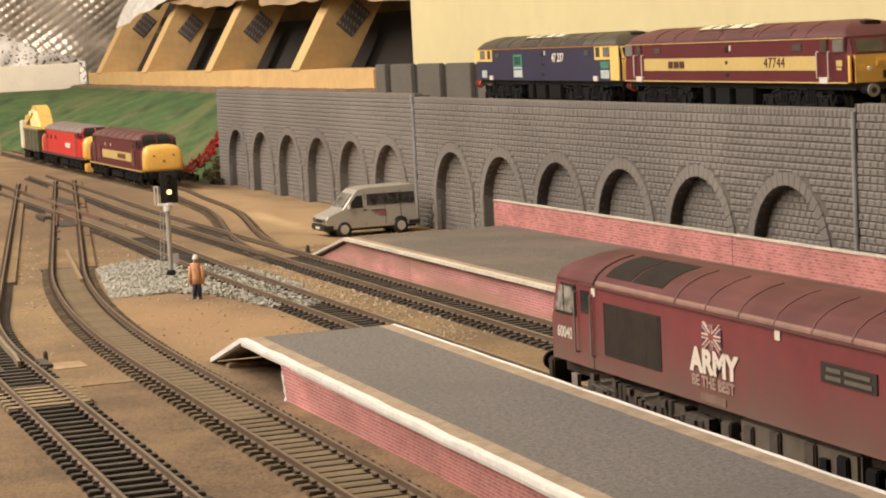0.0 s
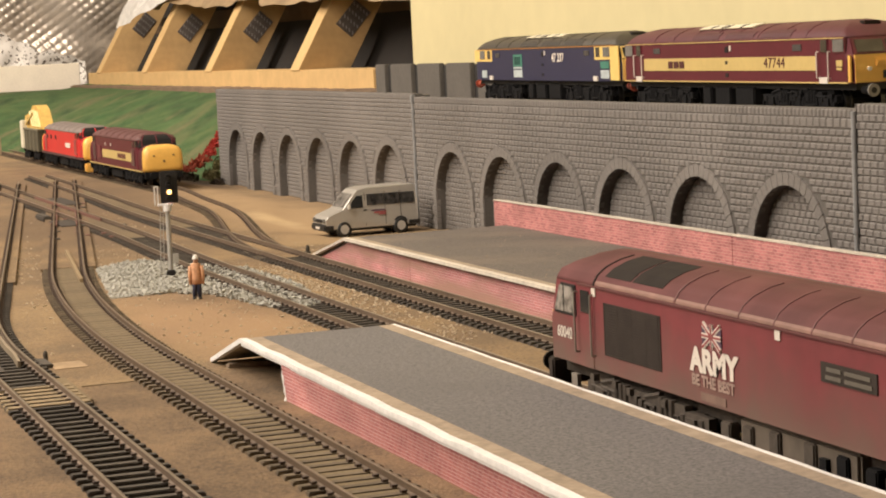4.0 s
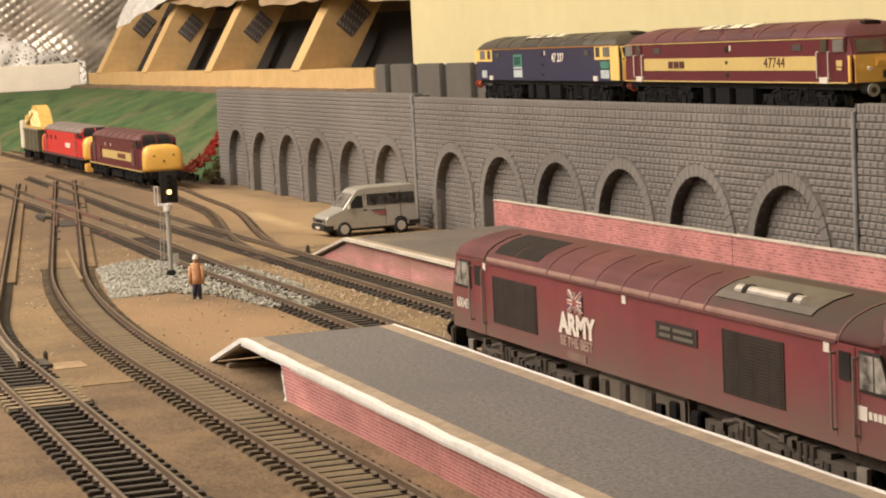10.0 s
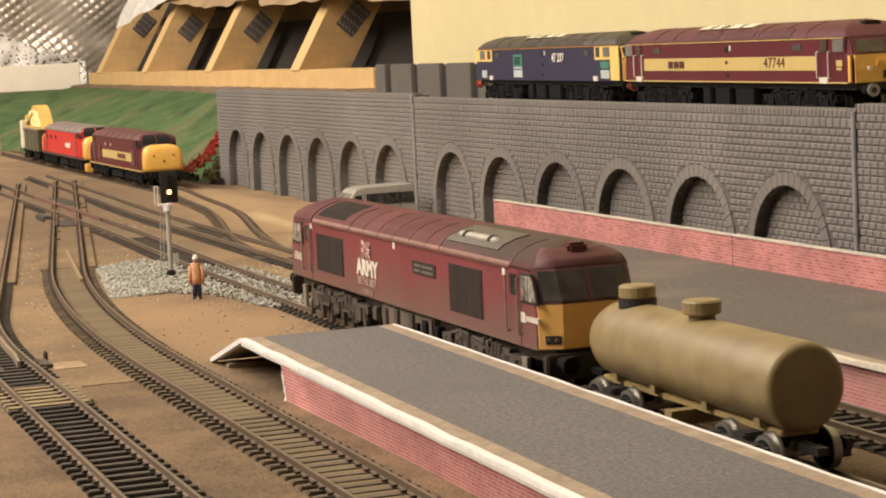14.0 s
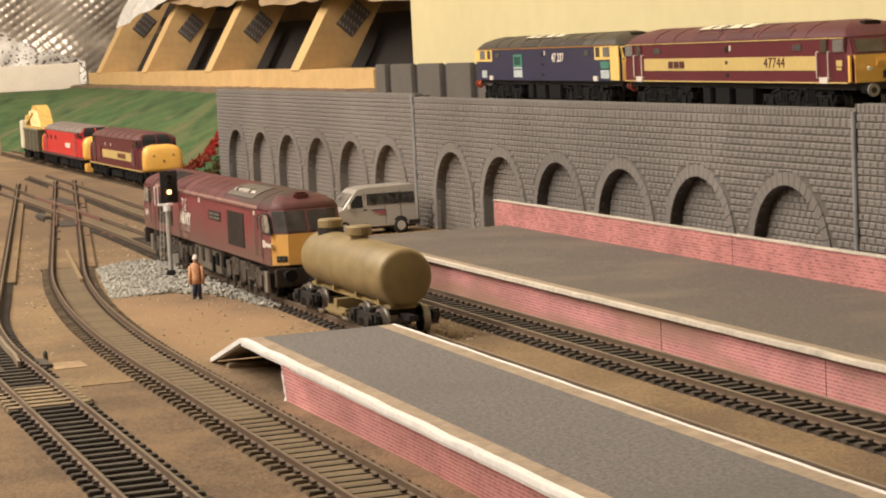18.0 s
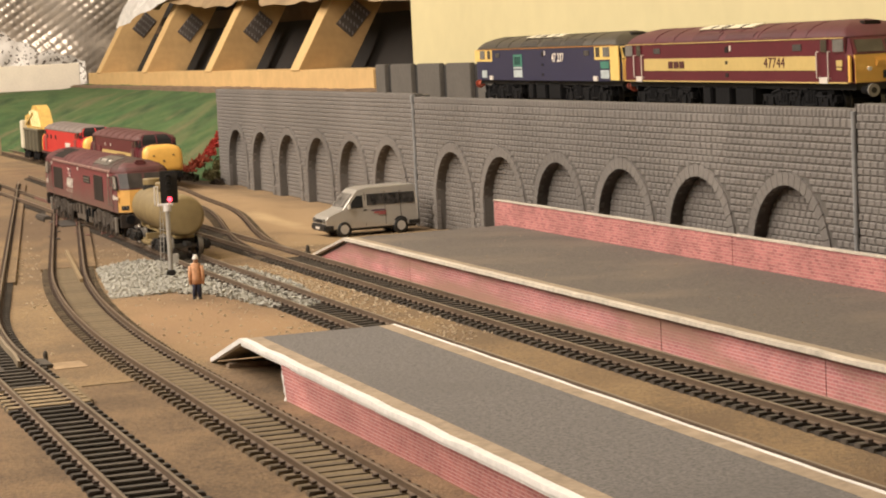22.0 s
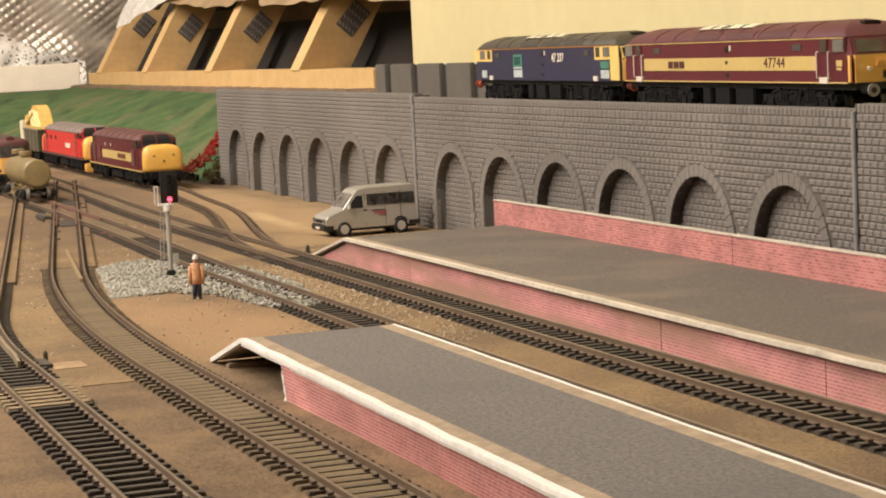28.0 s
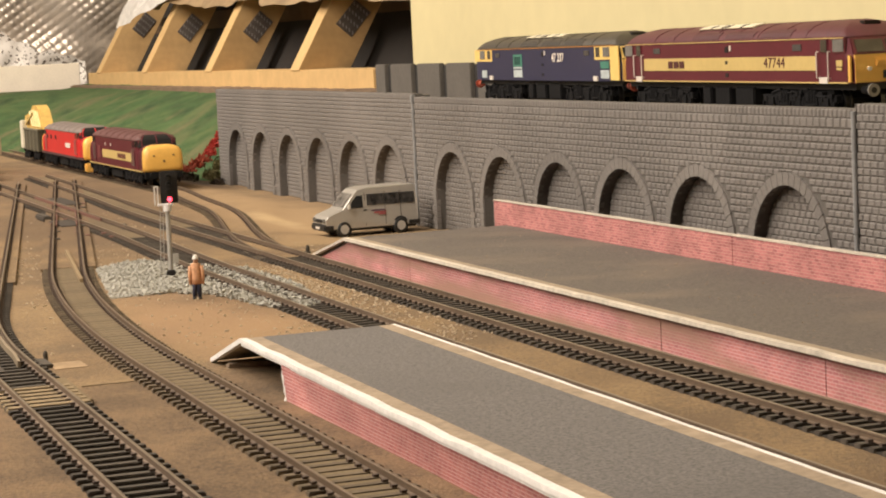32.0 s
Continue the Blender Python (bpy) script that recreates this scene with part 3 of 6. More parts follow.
# ---- platforms ----
def wavy(x0, x1, y0, y1, z0, z1, amp, seed):
    """A strip along y whose top and outer edge wander a little."""
    bm = bmesh.new()
    n = max(2, int((y1 - y0) / 0.006))
    lv = []
    for k in range(n + 1):
        y = y0 + (y1 - y0) * k / n
        d = amp * noise.noise((seed, y * 45, 0))
        e = amp * 0.25 * noise.noise((seed + 5, y * 120, 0))
        lv.append([(x0 + d + e, y, z0 + e), (x1, y, z0), (x1, y, z1 + d), (x0 + d, y, z1 + d + e * 0.5)])
    strip(bm, lv)
    return bm


PT = 0.0168
plat = empty("platform", pose(0, 0, 0), "grey card platform with pink brick sides and a ramp end", "platform", "station platforms")
SKEW = 0.0062


def skewed(bm):
    """The near platform's left side runs slightly out of line with its track."""
    for v in bm.verts:
        if v.co.x < 0.2:
            v.co.x += SKEW * (v.co.y - 0.45)
    return bm


part("surface", skewed(box(0.1772, 0.2205, 0.2, 0.683, PT - 0.0024, PT)), TARMAC, plat)
part("coping", skewed(box(0.1719, 0.1772, 0.2, 0.683, PT - 0.0022, PT + 0.00004)), BUFF, plat)
part("coping", box(0.2205, 0.2257, 0.2, 0.683, PT - 0.0022, PT + 0.00004), BUFF, plat)
part("white_edge", skewed(wavy(0.1693, 0.1719, 0.2, 0.683, PT - 0.0013, PT + 0.0002, 0.0004, 1.0)), WHITE, plat, "chipped white platform edge")
part("edge_card", skewed(wavy(0.1699, 0.1719, 0.2, 0.683, PT - 0.0024, PT - 0.0013, 0.0003, 1.0)), WHITE, plat)
part("white_edge", wavy(0.2257, 0.2269, 0.2, 0.683, PT - 0.0022, PT + 0.0002, 0.0002, 4.0), WHITE, plat)
bm = bmesh.new()
strip(bm, [[(x0 + 0.0010 * noise.noise((2, y * 30, 0)), y, 0.0016), (x0 + 0.0014, y, 0.0016), (0.1724, y, PT - 0.0022), (0.1709, y, PT - 0.0022)] for y, x0 in [(0.631 - 0.0431 * k, 0.1722 + 0.0024 * min(1.0, k / 3)) for k in range(11)]])
part("brick_side", bm, BRICKP, plat)
bm = bmesh.new()
lv = []
for k in range(10):
    f = k / 9
    z, x = 0.0016 + (PT - 0.0040) * f, 0.1719 - 0.0008 * f + 0.0006 * noise.noise((k * 1.7, 3, 0))
    e = 0.6324 + 0.0016 * noise.noise((k * 1.3, 0, 5))
    lv.append([(x, 0.6302, z), (x + 0.002, 0.6302, z), (x + 0.002, e, z), (x, e, z)])
strip(bm, lv)
part("torn_edge", bm, WHITE, plat, "torn white card edge")
part("brick_side", box(0.2238, 0.2252, 0.2, 0.683, 0.0016, PT - 0.0024), BRICKP, plat)
# near-black sheet added inside the hollow platform to keep it dark
part("inner_card", box(0.198, 0.2238, 0.627, 0.629, 0.0016, PT - 0.0024), DARK, plat)
part("ramp", prism([(0.683, PT), (0.7275, 0.0042), (0.7275, 0.0034), (0.683, PT - 0.0016)], 0.1731, 0.2257), BUFF, plat)
for x0, x1 in ((0.1708, 0.1731), (0.2257, 0.2269)):
    part("white_edge", prism([(0.683, PT + 0.0002), (0.7275, 0.0046), (0.7275, 0.0030), (0.683, PT - 0.0016)], x0, x1), WHITE, plat)
part("ramp_strut", box(0.1728, 0.2252, 0.7085, 0.7125, 0.0026, 0.0046, 0.0003), BUFF, plat)

plat = empty("platform", pose(0, 0, 0), "wide grey card platform with weathered pink brick front", "platform", "station platforms")
part("surface", box(0.3175, 0.4004, 0.2, 1.012, PT - 0.0026, PT), TARMAC_W, plat)
part("coping", box(0.3128, 0.3175, 0.2, 1.012, PT - 0.0024, PT + 0.00004), BUFF_D, plat)
part("white_edge", wavy(0.3103, 0.3128, 0.2, 1.012, PT - 0.0012, PT + 0.0003, 0.0003, 9.0), WHITE_D, plat, "dirty cream platform edge")
for y0, y1 in ((0.2, 0.5375), (0.538, 0.649), (0.6495, 0.9155), (0.916, 1.012)):
    part("brick_side", box(0.3128, 0.3142, y0, y1, 0.0010, PT - 0.0024), BRICKW, plat)
part("brick_side", prism([(1.012, 0.001), (1.012, PT - 0.0026), (1.070, 0.001)], 0.3128, 0.3142), BRICKW, plat)
part("ramp", prism([(1.012, PT), (1.074, 0.0026), (1.074, 0.0006), (1.012, PT - 0.0026)], 0.3132, 0.4004), TARMAC_W, plat)
part("white_edge", prism([(1.012, PT + 0.0003), (1.075, 0.0032), (1.075, 0.0020), (1.012, PT - 0.0012)], 0.3106, 0.3132), WHITE_D, plat)

bw = empty("platform_wall", pose(0, 0, 0), "low pink brick wall along the back of the platform", "brick wall")
for y0, y1 in ((0.2, 0.7605), (0.761, 1.0287)):
    part("brick_panel", box(0.4004, 0.4026, y0, y1, 0.0, 0.0290), BRICKB, bw)
    part("white_top", wavy(0.4000, 0.4030, y0, y1, 0.0290, 0.0296, 0.0002, 13 + y0), WHITE_D, bw)

# ---- embankment and loft ----
def sheet(nx, ny, fn):
    bm = bmesh.new()
    g = [[bm.verts.new(fn(i / nx, j / ny)) for j in range(ny + 1)] for i in range(nx + 1)]
    for i in range(nx):
        for j in range(ny):
            bm.faces.new((g[i][j], g[i + 1][j], g[i + 1][j + 1], g[i][j + 1]))
    return bm


def bank(u, v):
    y = 1.772 + 1.678 * v
    x0 = 0.437 - 0.075 * max(0.0, (y - 1.8) / 0.85)
    x = x0 + (0.66 - x0) * u
    z = 0.0795 * (u ** 0.8) + 0.003 * noise.noise((x * 14, y * 10, 0)) * (1 - abs(2 * u - 1)) + 0.0012 * noise.noise((x * 60, y * 60, 2))
    z += (0.067 - z) * ease((y - 2.8) / 0.6) * (1 if z < 0.067 else 0)
    return (x, y, max(z, 0.0) if u > 0.02 else -0.002)


tagged(mesh_ob("embankment", sheet(40, 120, bank), GREEN, smooth=True), "green flocked grass embankment with paler streaks", "embankment", kind="structure")
tagged(mesh_ob("bare_ledge", wavy(0.604, 0.660, 1.76, 3.46, 0.0640, 0.0725, 0.0016, 21.0), mat("bare_brown_earth", (0.23, 0.155, 0.1), 0.95, grain=0.4, scale=180, blotch=30)), "bare brown ledge along the top of the grass bank", "ledge", kind="structure")
tagged(mesh_ob("wall_plate", box(0.627, 0.672, 1.915, 3.42, 0.0713, 0.0918, 0.0008), TIMBER), "pale sawn timber wall plate under the rafters", "timber beam", kind="structure")
tagged(mesh_ob("white_block", box(0.40, 0.624, 3.48, 3.60, 0.066, 0.109, 0.001), mat("offwhite_block", (0.9, 0.82, 0.68), 0.8, grain=0.1)), "off-white painted block beside the timber beam", "block")
PLATE = mat("nail_plate_steel", (0.2, 0.175, 0.16), 0.45, metal=0.6, grain=0.3, scale=300)
TIMBER_SIDE = mat("darker_timber_side", (0.52, 0.34, 0.15), 0.8, grain=0.18, scale=120, blotch=40)
raf = empty("rafter", pose(0.627, 2.172, 0.0915), "sloping pale timber rafter with a steel nail plate", "rafter", "roof rafters")
LEAN, DEEP = 0.565, 0.058
bm = bmesh.new()
strip(bm, [[(x + LEAN * z, y, z) for x, y in ((0.0, 0.0), (DEEP, 0.0), (DEEP, 0.034), (0.0, 0.034))] for z in (0.0, 0.6)])
part("timber", bm, TIMBER_SIDE, raf)
bm = bmesh.new()
strip(bm, [[(x + LEAN * z, y, z) for x, y in ((-0.0012, 0.0), (0.0, 0.0), (0.0, 0.034), (-0.0012, 0.034))] for z in (0.0, 0.6)])
# thin strip in the paler timber colour along the rafter's front
part("planed_edge", bm, TIMBER, raf, "pale timber front edge")
def on_plate(a, b):
    """A point of the nail plate, a along its lower edge and b up the rafter."""
    x, z = 0.0165 + 0.0255 * a + 0.0085 * b, 0.048 - 0.0150 * a + 0.0260 * b
    return (x + LEAN * z, z)


npl = part("nail_plate", prism([on_plate(0, 0), on_plate(1, 0), on_plate(1, 1), on_plate(0, 1)], -0.0012, -0.0001, axis="y"), PLATE, raf)
bm = bmesh.new()
for i in range(5):
    for j in range(4):
        xc, zc = on_plate((i + 0.5) / 5, (j + 0.5) / 4)
        add_box(bm, xc - 0.0007, xc + 0.0007, -0.0017, -0.0012, zc - 0.0020, zc + 0.0020)
part("nail_teeth", bm, mat("nail_tooth", (0.45, 0.43, 0.42), 0.4, metal=0.6), npl)
for y, up in ((2.571, 0.0), (2.962, 0.008), (3.312, 0.020)):
    for ch in copy_thing(raf, pose(0.627, y, 0.0915)).children:
        if ch.name.startswith("nail_plate"):
            ch.matrix_basis = pose(LEAN * up, 0, up)
bm = bmesh.new()
strip(bm, [[(0.705 + LEAN * z, y, 0.08 + z), (0.715 + LEAN * z, y, 0.08 + z)] + [(0.715 + LEAN * z, 3.48, 0.08 + z), (0.705 + LEAN * z, 3.48, 0.08 + z)] for z, y in ((0.0, 1.3), (0.7, 1.3))])
tagged(mesh_ob("purlin", box(0.745, 0.79, 1.3, 3.45, 0.134, 0.176, 0.001), mat("old_dark_timber", (0.12, 0.075, 0.04), 0.85, grain=0.35, scale=60, blotch=14)), "dark old timber purlin behind the rafters", "timber beam", kind="structure")
tagged(mesh_ob("roof_felt", bm, DARK), "dark roofing felt behind the rafters", "roof felt", kind="structure")

FOIL = mat("bubble_foil", (0.76, 0.68, 0.58), 0.36, metal=0.55, grain=0.4, scale=24, blotch=9)
BRIGHT_FOIL = mat("crumpled_foil", (0.93, 0.92, 0.88), 0.35, metal=0.35, grain=0.15, scale=40, bump=0.010, bump_scale=75)
FLEECE = mat("torn_white_fleece", (0.93, 0.9, 0.84), 0.8, scale=170, blotch=110, color2=(0.16, 0.13, 0.1), bump=0.0008, bump_scale=150)
for nd in FLEECE.node_tree.nodes:
    if nd.bl_idname == "ShaderNodeMapRange":
        nd.inputs["From Min"].default_value, nd.inputs["From Max"].default_value = 0.84, 0.93
DRAPE = mat("tan_breather_sheet", (0.38, 0.27, 0.15), 0.6, grain=0.45, scale=25, blotch=7, bump=0.004, bump_scale=30)


def foil(u, v, x0=0.44, wide=0.58, back=0.0):
    x, z = x0 + wide * u, 0.48 * v
    y = 3.95 + back + 0.05 * noise.noise((x * 5, z * 7, 3))
    p, q = (0.82 * x + 0.57 * z) / 0.0145, (0.82 * z - 0.57 * x) / 0.0145
    bub = abs(math.sin(math.pi * p) * math.sin(math.pi * q)) ** 0.8
    lively = 0.5 + noise.noise((x * 12, z * 12, 9))
    return (x, y - 0.0045 * bub * max(0.15, lively), z)


fi = empty("foil_insulation", pose(0, 0, 0), "silver bubble-foil insulation hanging at the loft end", "insulation")
part("foil_sheet", sheet(120, 180, lambda u, v: foil(u, v, 0.44, 0.37, -0.008)), FOIL, fi, smooth=True)
part("foil_sheet", sheet(150, 180, lambda u, v: foil(u, v, 0.79, 0.23, 0.0)), FOIL, fi, smooth=True)
part("top_batten", box(0.44, 1.02, 3.90, 4.0, 0.478, 0.50, 0.002), TIMBER, fi)


def lip(u, v):
    y = 2.90 + 0.34 * u
    z = 0.160 + 0.040 * (1 - u) ** 1.3 + 0.004 * noise.noise((y * 18, 0, 2)) + 0.2 * v
    return (0.60 + LEAN * (z - 0.0915) - 0.012 * noise.noise((y * 16, z * 30, 0)), y, z)


tagged(mesh_ob("foil_flap", sheet(30, 20, lip), BRIGHT_FOIL, smooth=True), "bright crumpled foil flap over the rafters", "insulation")


def fleece(u, v):
    x = 0.50 + 0.2 * u
    z = (0.182 + 0.02 * noise.noise((x * 30, 0, 0)) - 0.07 * u) * v
    return (x, 3.84 + 0.02 * noise.noise((x * 25, z * 25, 7)), z)


tagged(mesh_ob("torn_fleece", sheet(40, 20, fleece), FLEECE, smooth=True), "torn white fleece backing under the foil insulation", "insulation")


def drape(u, v):
    y = 1.55 + 1.55 * u
    z = 0.1515 + 0.036 * u + 0.004 * math.sin(y * 15.3 + 0.9) + 0.006 * noise.noise((y * 14, 0, 0)) + 0.25 * v
    return (0.612 + LEAN * (z - 0.0915) - 0.014 * noise.noise((y * 9, z * 22, 5)), y, z)


tagged(mesh_ob("roof_lining_sheet", sheet(70, 24, drape), DRAPE, smooth=True), "tan sheeting sagging across the tops of the rafters", "sheeting")

# ---- room ----
# unseen boards added round the loft, kept pale so they bounce fill light
BOUNCE_LINING = mat("bounce_lining", (0.68, 0.63, 0.55), 0.9, grain=0.2, scale=20, blotch=3)
for nm, b in (("floor", (-2.6, 2.0, -2.0, 5.0, -0.95, -0.9)), ("ceiling", (-2.6, 2.0, -2.0, 5.0, 1.75, 1.8)), ("wall_back", (-2.6, 2.0, -2.05, -2.0, -0.9, 1.75)),
              ("wall_end", (-2.6, 2.0, 5.0, 5.05, -0.9, 1.75)), ("wall_aisle", (-2.65, -2.6, -2.0, 5.0, -0.9, 1.75)), ("wall_eaves", (2.0, 2.05, -2.0, 5.0, -0.9, 1.75))):
    tagged(mesh_ob(nm, box(*b), BOUNCE_LINING), "unseen lining board added to close the loft and bounce light", "wall" if nm.startswith("wall") else nm, kind="structure")

# ---- diesel locomotives ----
# local axes: x across, y from the near end (0) to the far end (length), z up from the rail head
def setback(z, knots):
    for (z0, e0), (z1, e1) in zip(knots, knots[1:]):
        if z <= z1:
            return e0 + (e1 - e0) * max(0.0, z - z0) / (z1 - z0)
    return knots[-1][1]


def plan(hw, y0, y1, z, corner=0.004, nose=0.9):
    """A loaf-shaped outline at height z."""
    return [(-hw * nose, y0, z), (hw * nose, y0, z), (hw, y0 + corner, z), (hw, y1 - corner, z), (hw * nose, y1, z), (-hw * nose, y1, z), (-hw, y1 - corner, z), (-hw, y0 + corner, z)]


def loco_shell(root, ln, hw, z_sole, z_cant, z_top, knots, side, roof, e0=0.0, corner=0.004, nose=0.9):
    levels = [plan(hw, e0 + setback(z, knots), ln - e0 - setback(z, knots), z, corner, nose) for z in (z_sole, z_sole + 0.0012, 0.5 * (z_sole + z_cant), z_cant)]
    bm = bmesh.new()
    strip(bm, levels)
    body = part("body", bm, side, root)
    h = z_top - z_cant
    bm = bmesh.new()
    lv = []
    for f, w in ((0.0, 1.0), (0.12, 0.99), (0.38, 0.91), (0.64, 0.74), (0.86, 0.47), (1.0, 0.12)):
        z = z_cant + h * f
        lv.append(plan(hw * w, e0 + setback(z, knots), ln - e0 - setback(z, knots), z, *((corner, nose) if e0 == 0.0045 else (0.0022, 0.93))))
    strip(bm, lv)
    rf = part("roof", bm, roof, root, smooth=True)
    return body, rf


def roof_x(hw, z_cant, z_top, z):
    f = (z - z_cant) / (z_top - z_cant)
    ks = ((0.0, 1.0), (0.12, 0.99), (0.38, 0.91), (0.64, 0.74), (0.86, 0.47), (1.0, 0.12))
    for (a, wa), (b, wb) in zip(ks, ks[1:]):
        if f <= b:
            return hw * (wa + (wb - wa) * (f - a) / (b - a))
    return 0.0


def roof_patch(root, name, y0, y1, z0, z1, hw, zc, zt, material, lift=0.0004, label="", side=-1):
    """A panel that follows the curved roof on one side."""
    zs = [z0] + [zc + (zt - zc) * f for f in (0.0, 0.12, 0.38, 0.64, 0.86, 1.0) if z0 < zc + (zt - zc) * f < z1] + [z1]
    bm = bmesh.new()
    lo = []
    for z in zs:
        lo.append((side * (roof_x(hw, zc, zt, z) + lift * 0.7), z + lift))
    inner = [(x - side * 0.0012, z - 0.0008) for x, z in lo]
    strip(bm, [[(x, y, z) for x, z in lo + inner[::-1]] for y in (y0, y1)])
    return part(name, bm, material, root, label, smooth=False)


def wheelset(root, y, r, name="wheelset", material=None):
    bm = cyl((-0.0098, 0, 0), (0.0098, 0, 0), 0.0012, 8)
    for sx in (-1, 1):
        cyl((sx * 0.0074, 0, 0), (sx * 0.0094, 0, 0), r, 20, bm=bm)
        cyl((sx * 0.0067, 0, 0), (sx * 0.0075, 0, 0), r + 0.0008, 20, bm=bm)
    ob = part(name, bm, material or STEEL, root)
    ob.matrix_basis = pose(0, y, r)
    for sx in (-1, 1):
        part("wheel_centre", cyl((sx * 0.0092, 0, 0), (sx * 0.0098, 0, 0), r * 0.78, 16), UNDERB, ob)
        part("wheel_back", cyl((sx * 0.0064, 0, 0), (sx * 0.0068, 0, 0), r * 0.98, 16), UNDERB, ob)
    return ob


def bogie(root, yc, axles, half, r, hw, material, seed=1, lift=0.0):
    """A bogie: side frames with axle boxes, springs, steps and brake gear; wheels on their axles."""
    rg = random.Random(seed)
    b = part("bogie", box(-hw + 0.004, hw - 0.004, yc - half - 0.002, yc + half + 0.002, r + 0.0012, r + 0.005), material, root)
    sets = []
    for sx in (-1, 1):
        bm = bmesh.new()
        x0, x1 = sorted((sx * (hw - 0.0036), sx * (hw - 0.0014)))
        add_box(bm, x0, x1, yc - half - 0.009, yc + half + 0.009, r - 0.0002 + lift, r + 0.0028 + lift)
        add_box(bm, x0, x1, yc - half + 0.004, yc + half - 0.004, r + 0.0028 + lift, r + 0.0042 + lift)
        for k in range(axles - 1):
            y = yc - half + half * (2 * k + 1) / (axles - 1)
            for dy in (-0.0028, 0.0, 0.0028):
                cyl((sx * (hw - 0.0014), y + dy, r - 0.0008 + lift), (sx * (hw - 0.0014), y + dy, r + 0.0048 + lift), 0.0011, 8, bm=bm)
            add_box(bm, *sorted((sx * (hw - 0.0026), sx * (hw - 0.0002))), y - 0.0048, y + 0.0048, r - 0.0018 + lift, r - 0.0008 + lift)
            cyl((sx * (hw - 0.0016), y + 0.004, r + 0.0052 + lift), (sx * (hw - 0.0016), y + 0.013, r + 0.0034 + lift), 0.0008, 6, bm=bm)
        for k in range(axles):
            y = yc - half + 2 * half * k / (axles - 1)
            xa, xb = sorted((sx * (hw - 0.0024), sx * (hw - 0.0006)))
            add_box(bm, xa, xb, y - 0.0026, y + 0.0026, r - 0.0034 + lift, r + 0.0016 + lift)
            for dy in (-0.0052, 0.0052):
                cyl((sx * (hw - 0.002), y + dy, r - 0.0026), (sx * (hw - 0.002), y + dy, r + 0.002 + lift), 0.0014, 8, bm=bm)
            for dy in (-0.0078, 0.0078):
                add_box(bm, xa, xb - 0.0003, y + dy - 0.0006, y + dy + 0.0006, 0.0012, r)
        for k in range(6):
            y = yc + rg.uniform(-half, half)
            add_box(bm, *sorted((sx * (hw - 0.0025), sx * (hw - 0.0009))), y - 0.0016, y + 0.0016, rg.uniform(0.003, 0.005) + lift, rg.uniform(0.007, 0.009) + lift)
        for k in range(9):
            y = yc + rg.uniform(-half - 0.008, half + 0.008)
            z = rg.uniform(r + 0.001, r + 0.005) + lift
            if k % 3:
                add_box(bm, *sorted((sx * (hw - 0.002), sx * (hw - 0.0002))), y - 0.0011, y + 0.0011, z - 0.0011, z + 0.0008)
            else:
                cyl((sx * (hw - 0.0012), y - 0.005, z), (sx * (hw - 0.0012), y + 0.005, z + 0.0006), 0.0005, 6, bm=bm)
        part("side_frame", bm, material, b)
    for k in range(axles):
        sets.append(wheelset(root, yc - half + 2 * half * k / (axles - 1), r, "wheelset", DULL_STEEL))
    return sets


def buffers(root, ln, z, material, y_near=-0.001):
    for y0, y1 in ((y_near, y_near - 0.0075), (ln - y_near, ln - y_near + 0.0075)):
        for x in (-0.0112, 0.0112):
            part("buffer", turned((x, y0, z), (x, y1, z), ((0, 0.0018), (0.8, 0.0016), (0.82, 0.0029), (1.0, 0.0027)), 12), material, root)
        part("coupling", box(-0.0018, 0.0018, min(y0, y1), max(y0, y1), z - 0.004, z - 0.0022), UNDERB, root)


def panel_side(root, name, y0, y1, z0, z1, hw, material, label="", proud=0.0003, bev=0.0):
    return part(name, box(-hw - proud, -hw + 0.0004, y0, y1, z0, z1, bev), material, root, label)


def grille(root, y0, y1, z0, z1, hw, rim, slat):
    g = panel_side(root, "grille", y0, y1, z0, z1, hw, rim, "dark slatted grille", 0.0001)
    n = 20
    bm = bmesh.new()
    for k in range(n):
        z = z0 + (z1 - z0) * (k + 0.5) / n
        add_box(bm, -hw - 0.00028, -hw - 0.00005, y0 + 0.001, y1 - 0.001, z - 0.00016, z + 0.0002)
    for k in range(5):
        y = y0 + (y1 - y0) * k / 4
        add_box(bm, -hw - 0.00024, -hw - 0.00005, y - 0.0002, y + 0.0003, z0, z1)
    part("slats", bm, slat, g)
    return g


def handrail(root, y, z0, z1, hw, material):
    bm = cyl((-hw - 0.0012, y, z0), (-hw - 0.0012, y, z1), 0.00032, 6)
    for z in (z0, z1):
        cyl((-hw - 0.0012, y, z), (-hw + 0.0003, y, z), 0.00032, 6, bm=bm)
    part("handrail", bm, material, root)


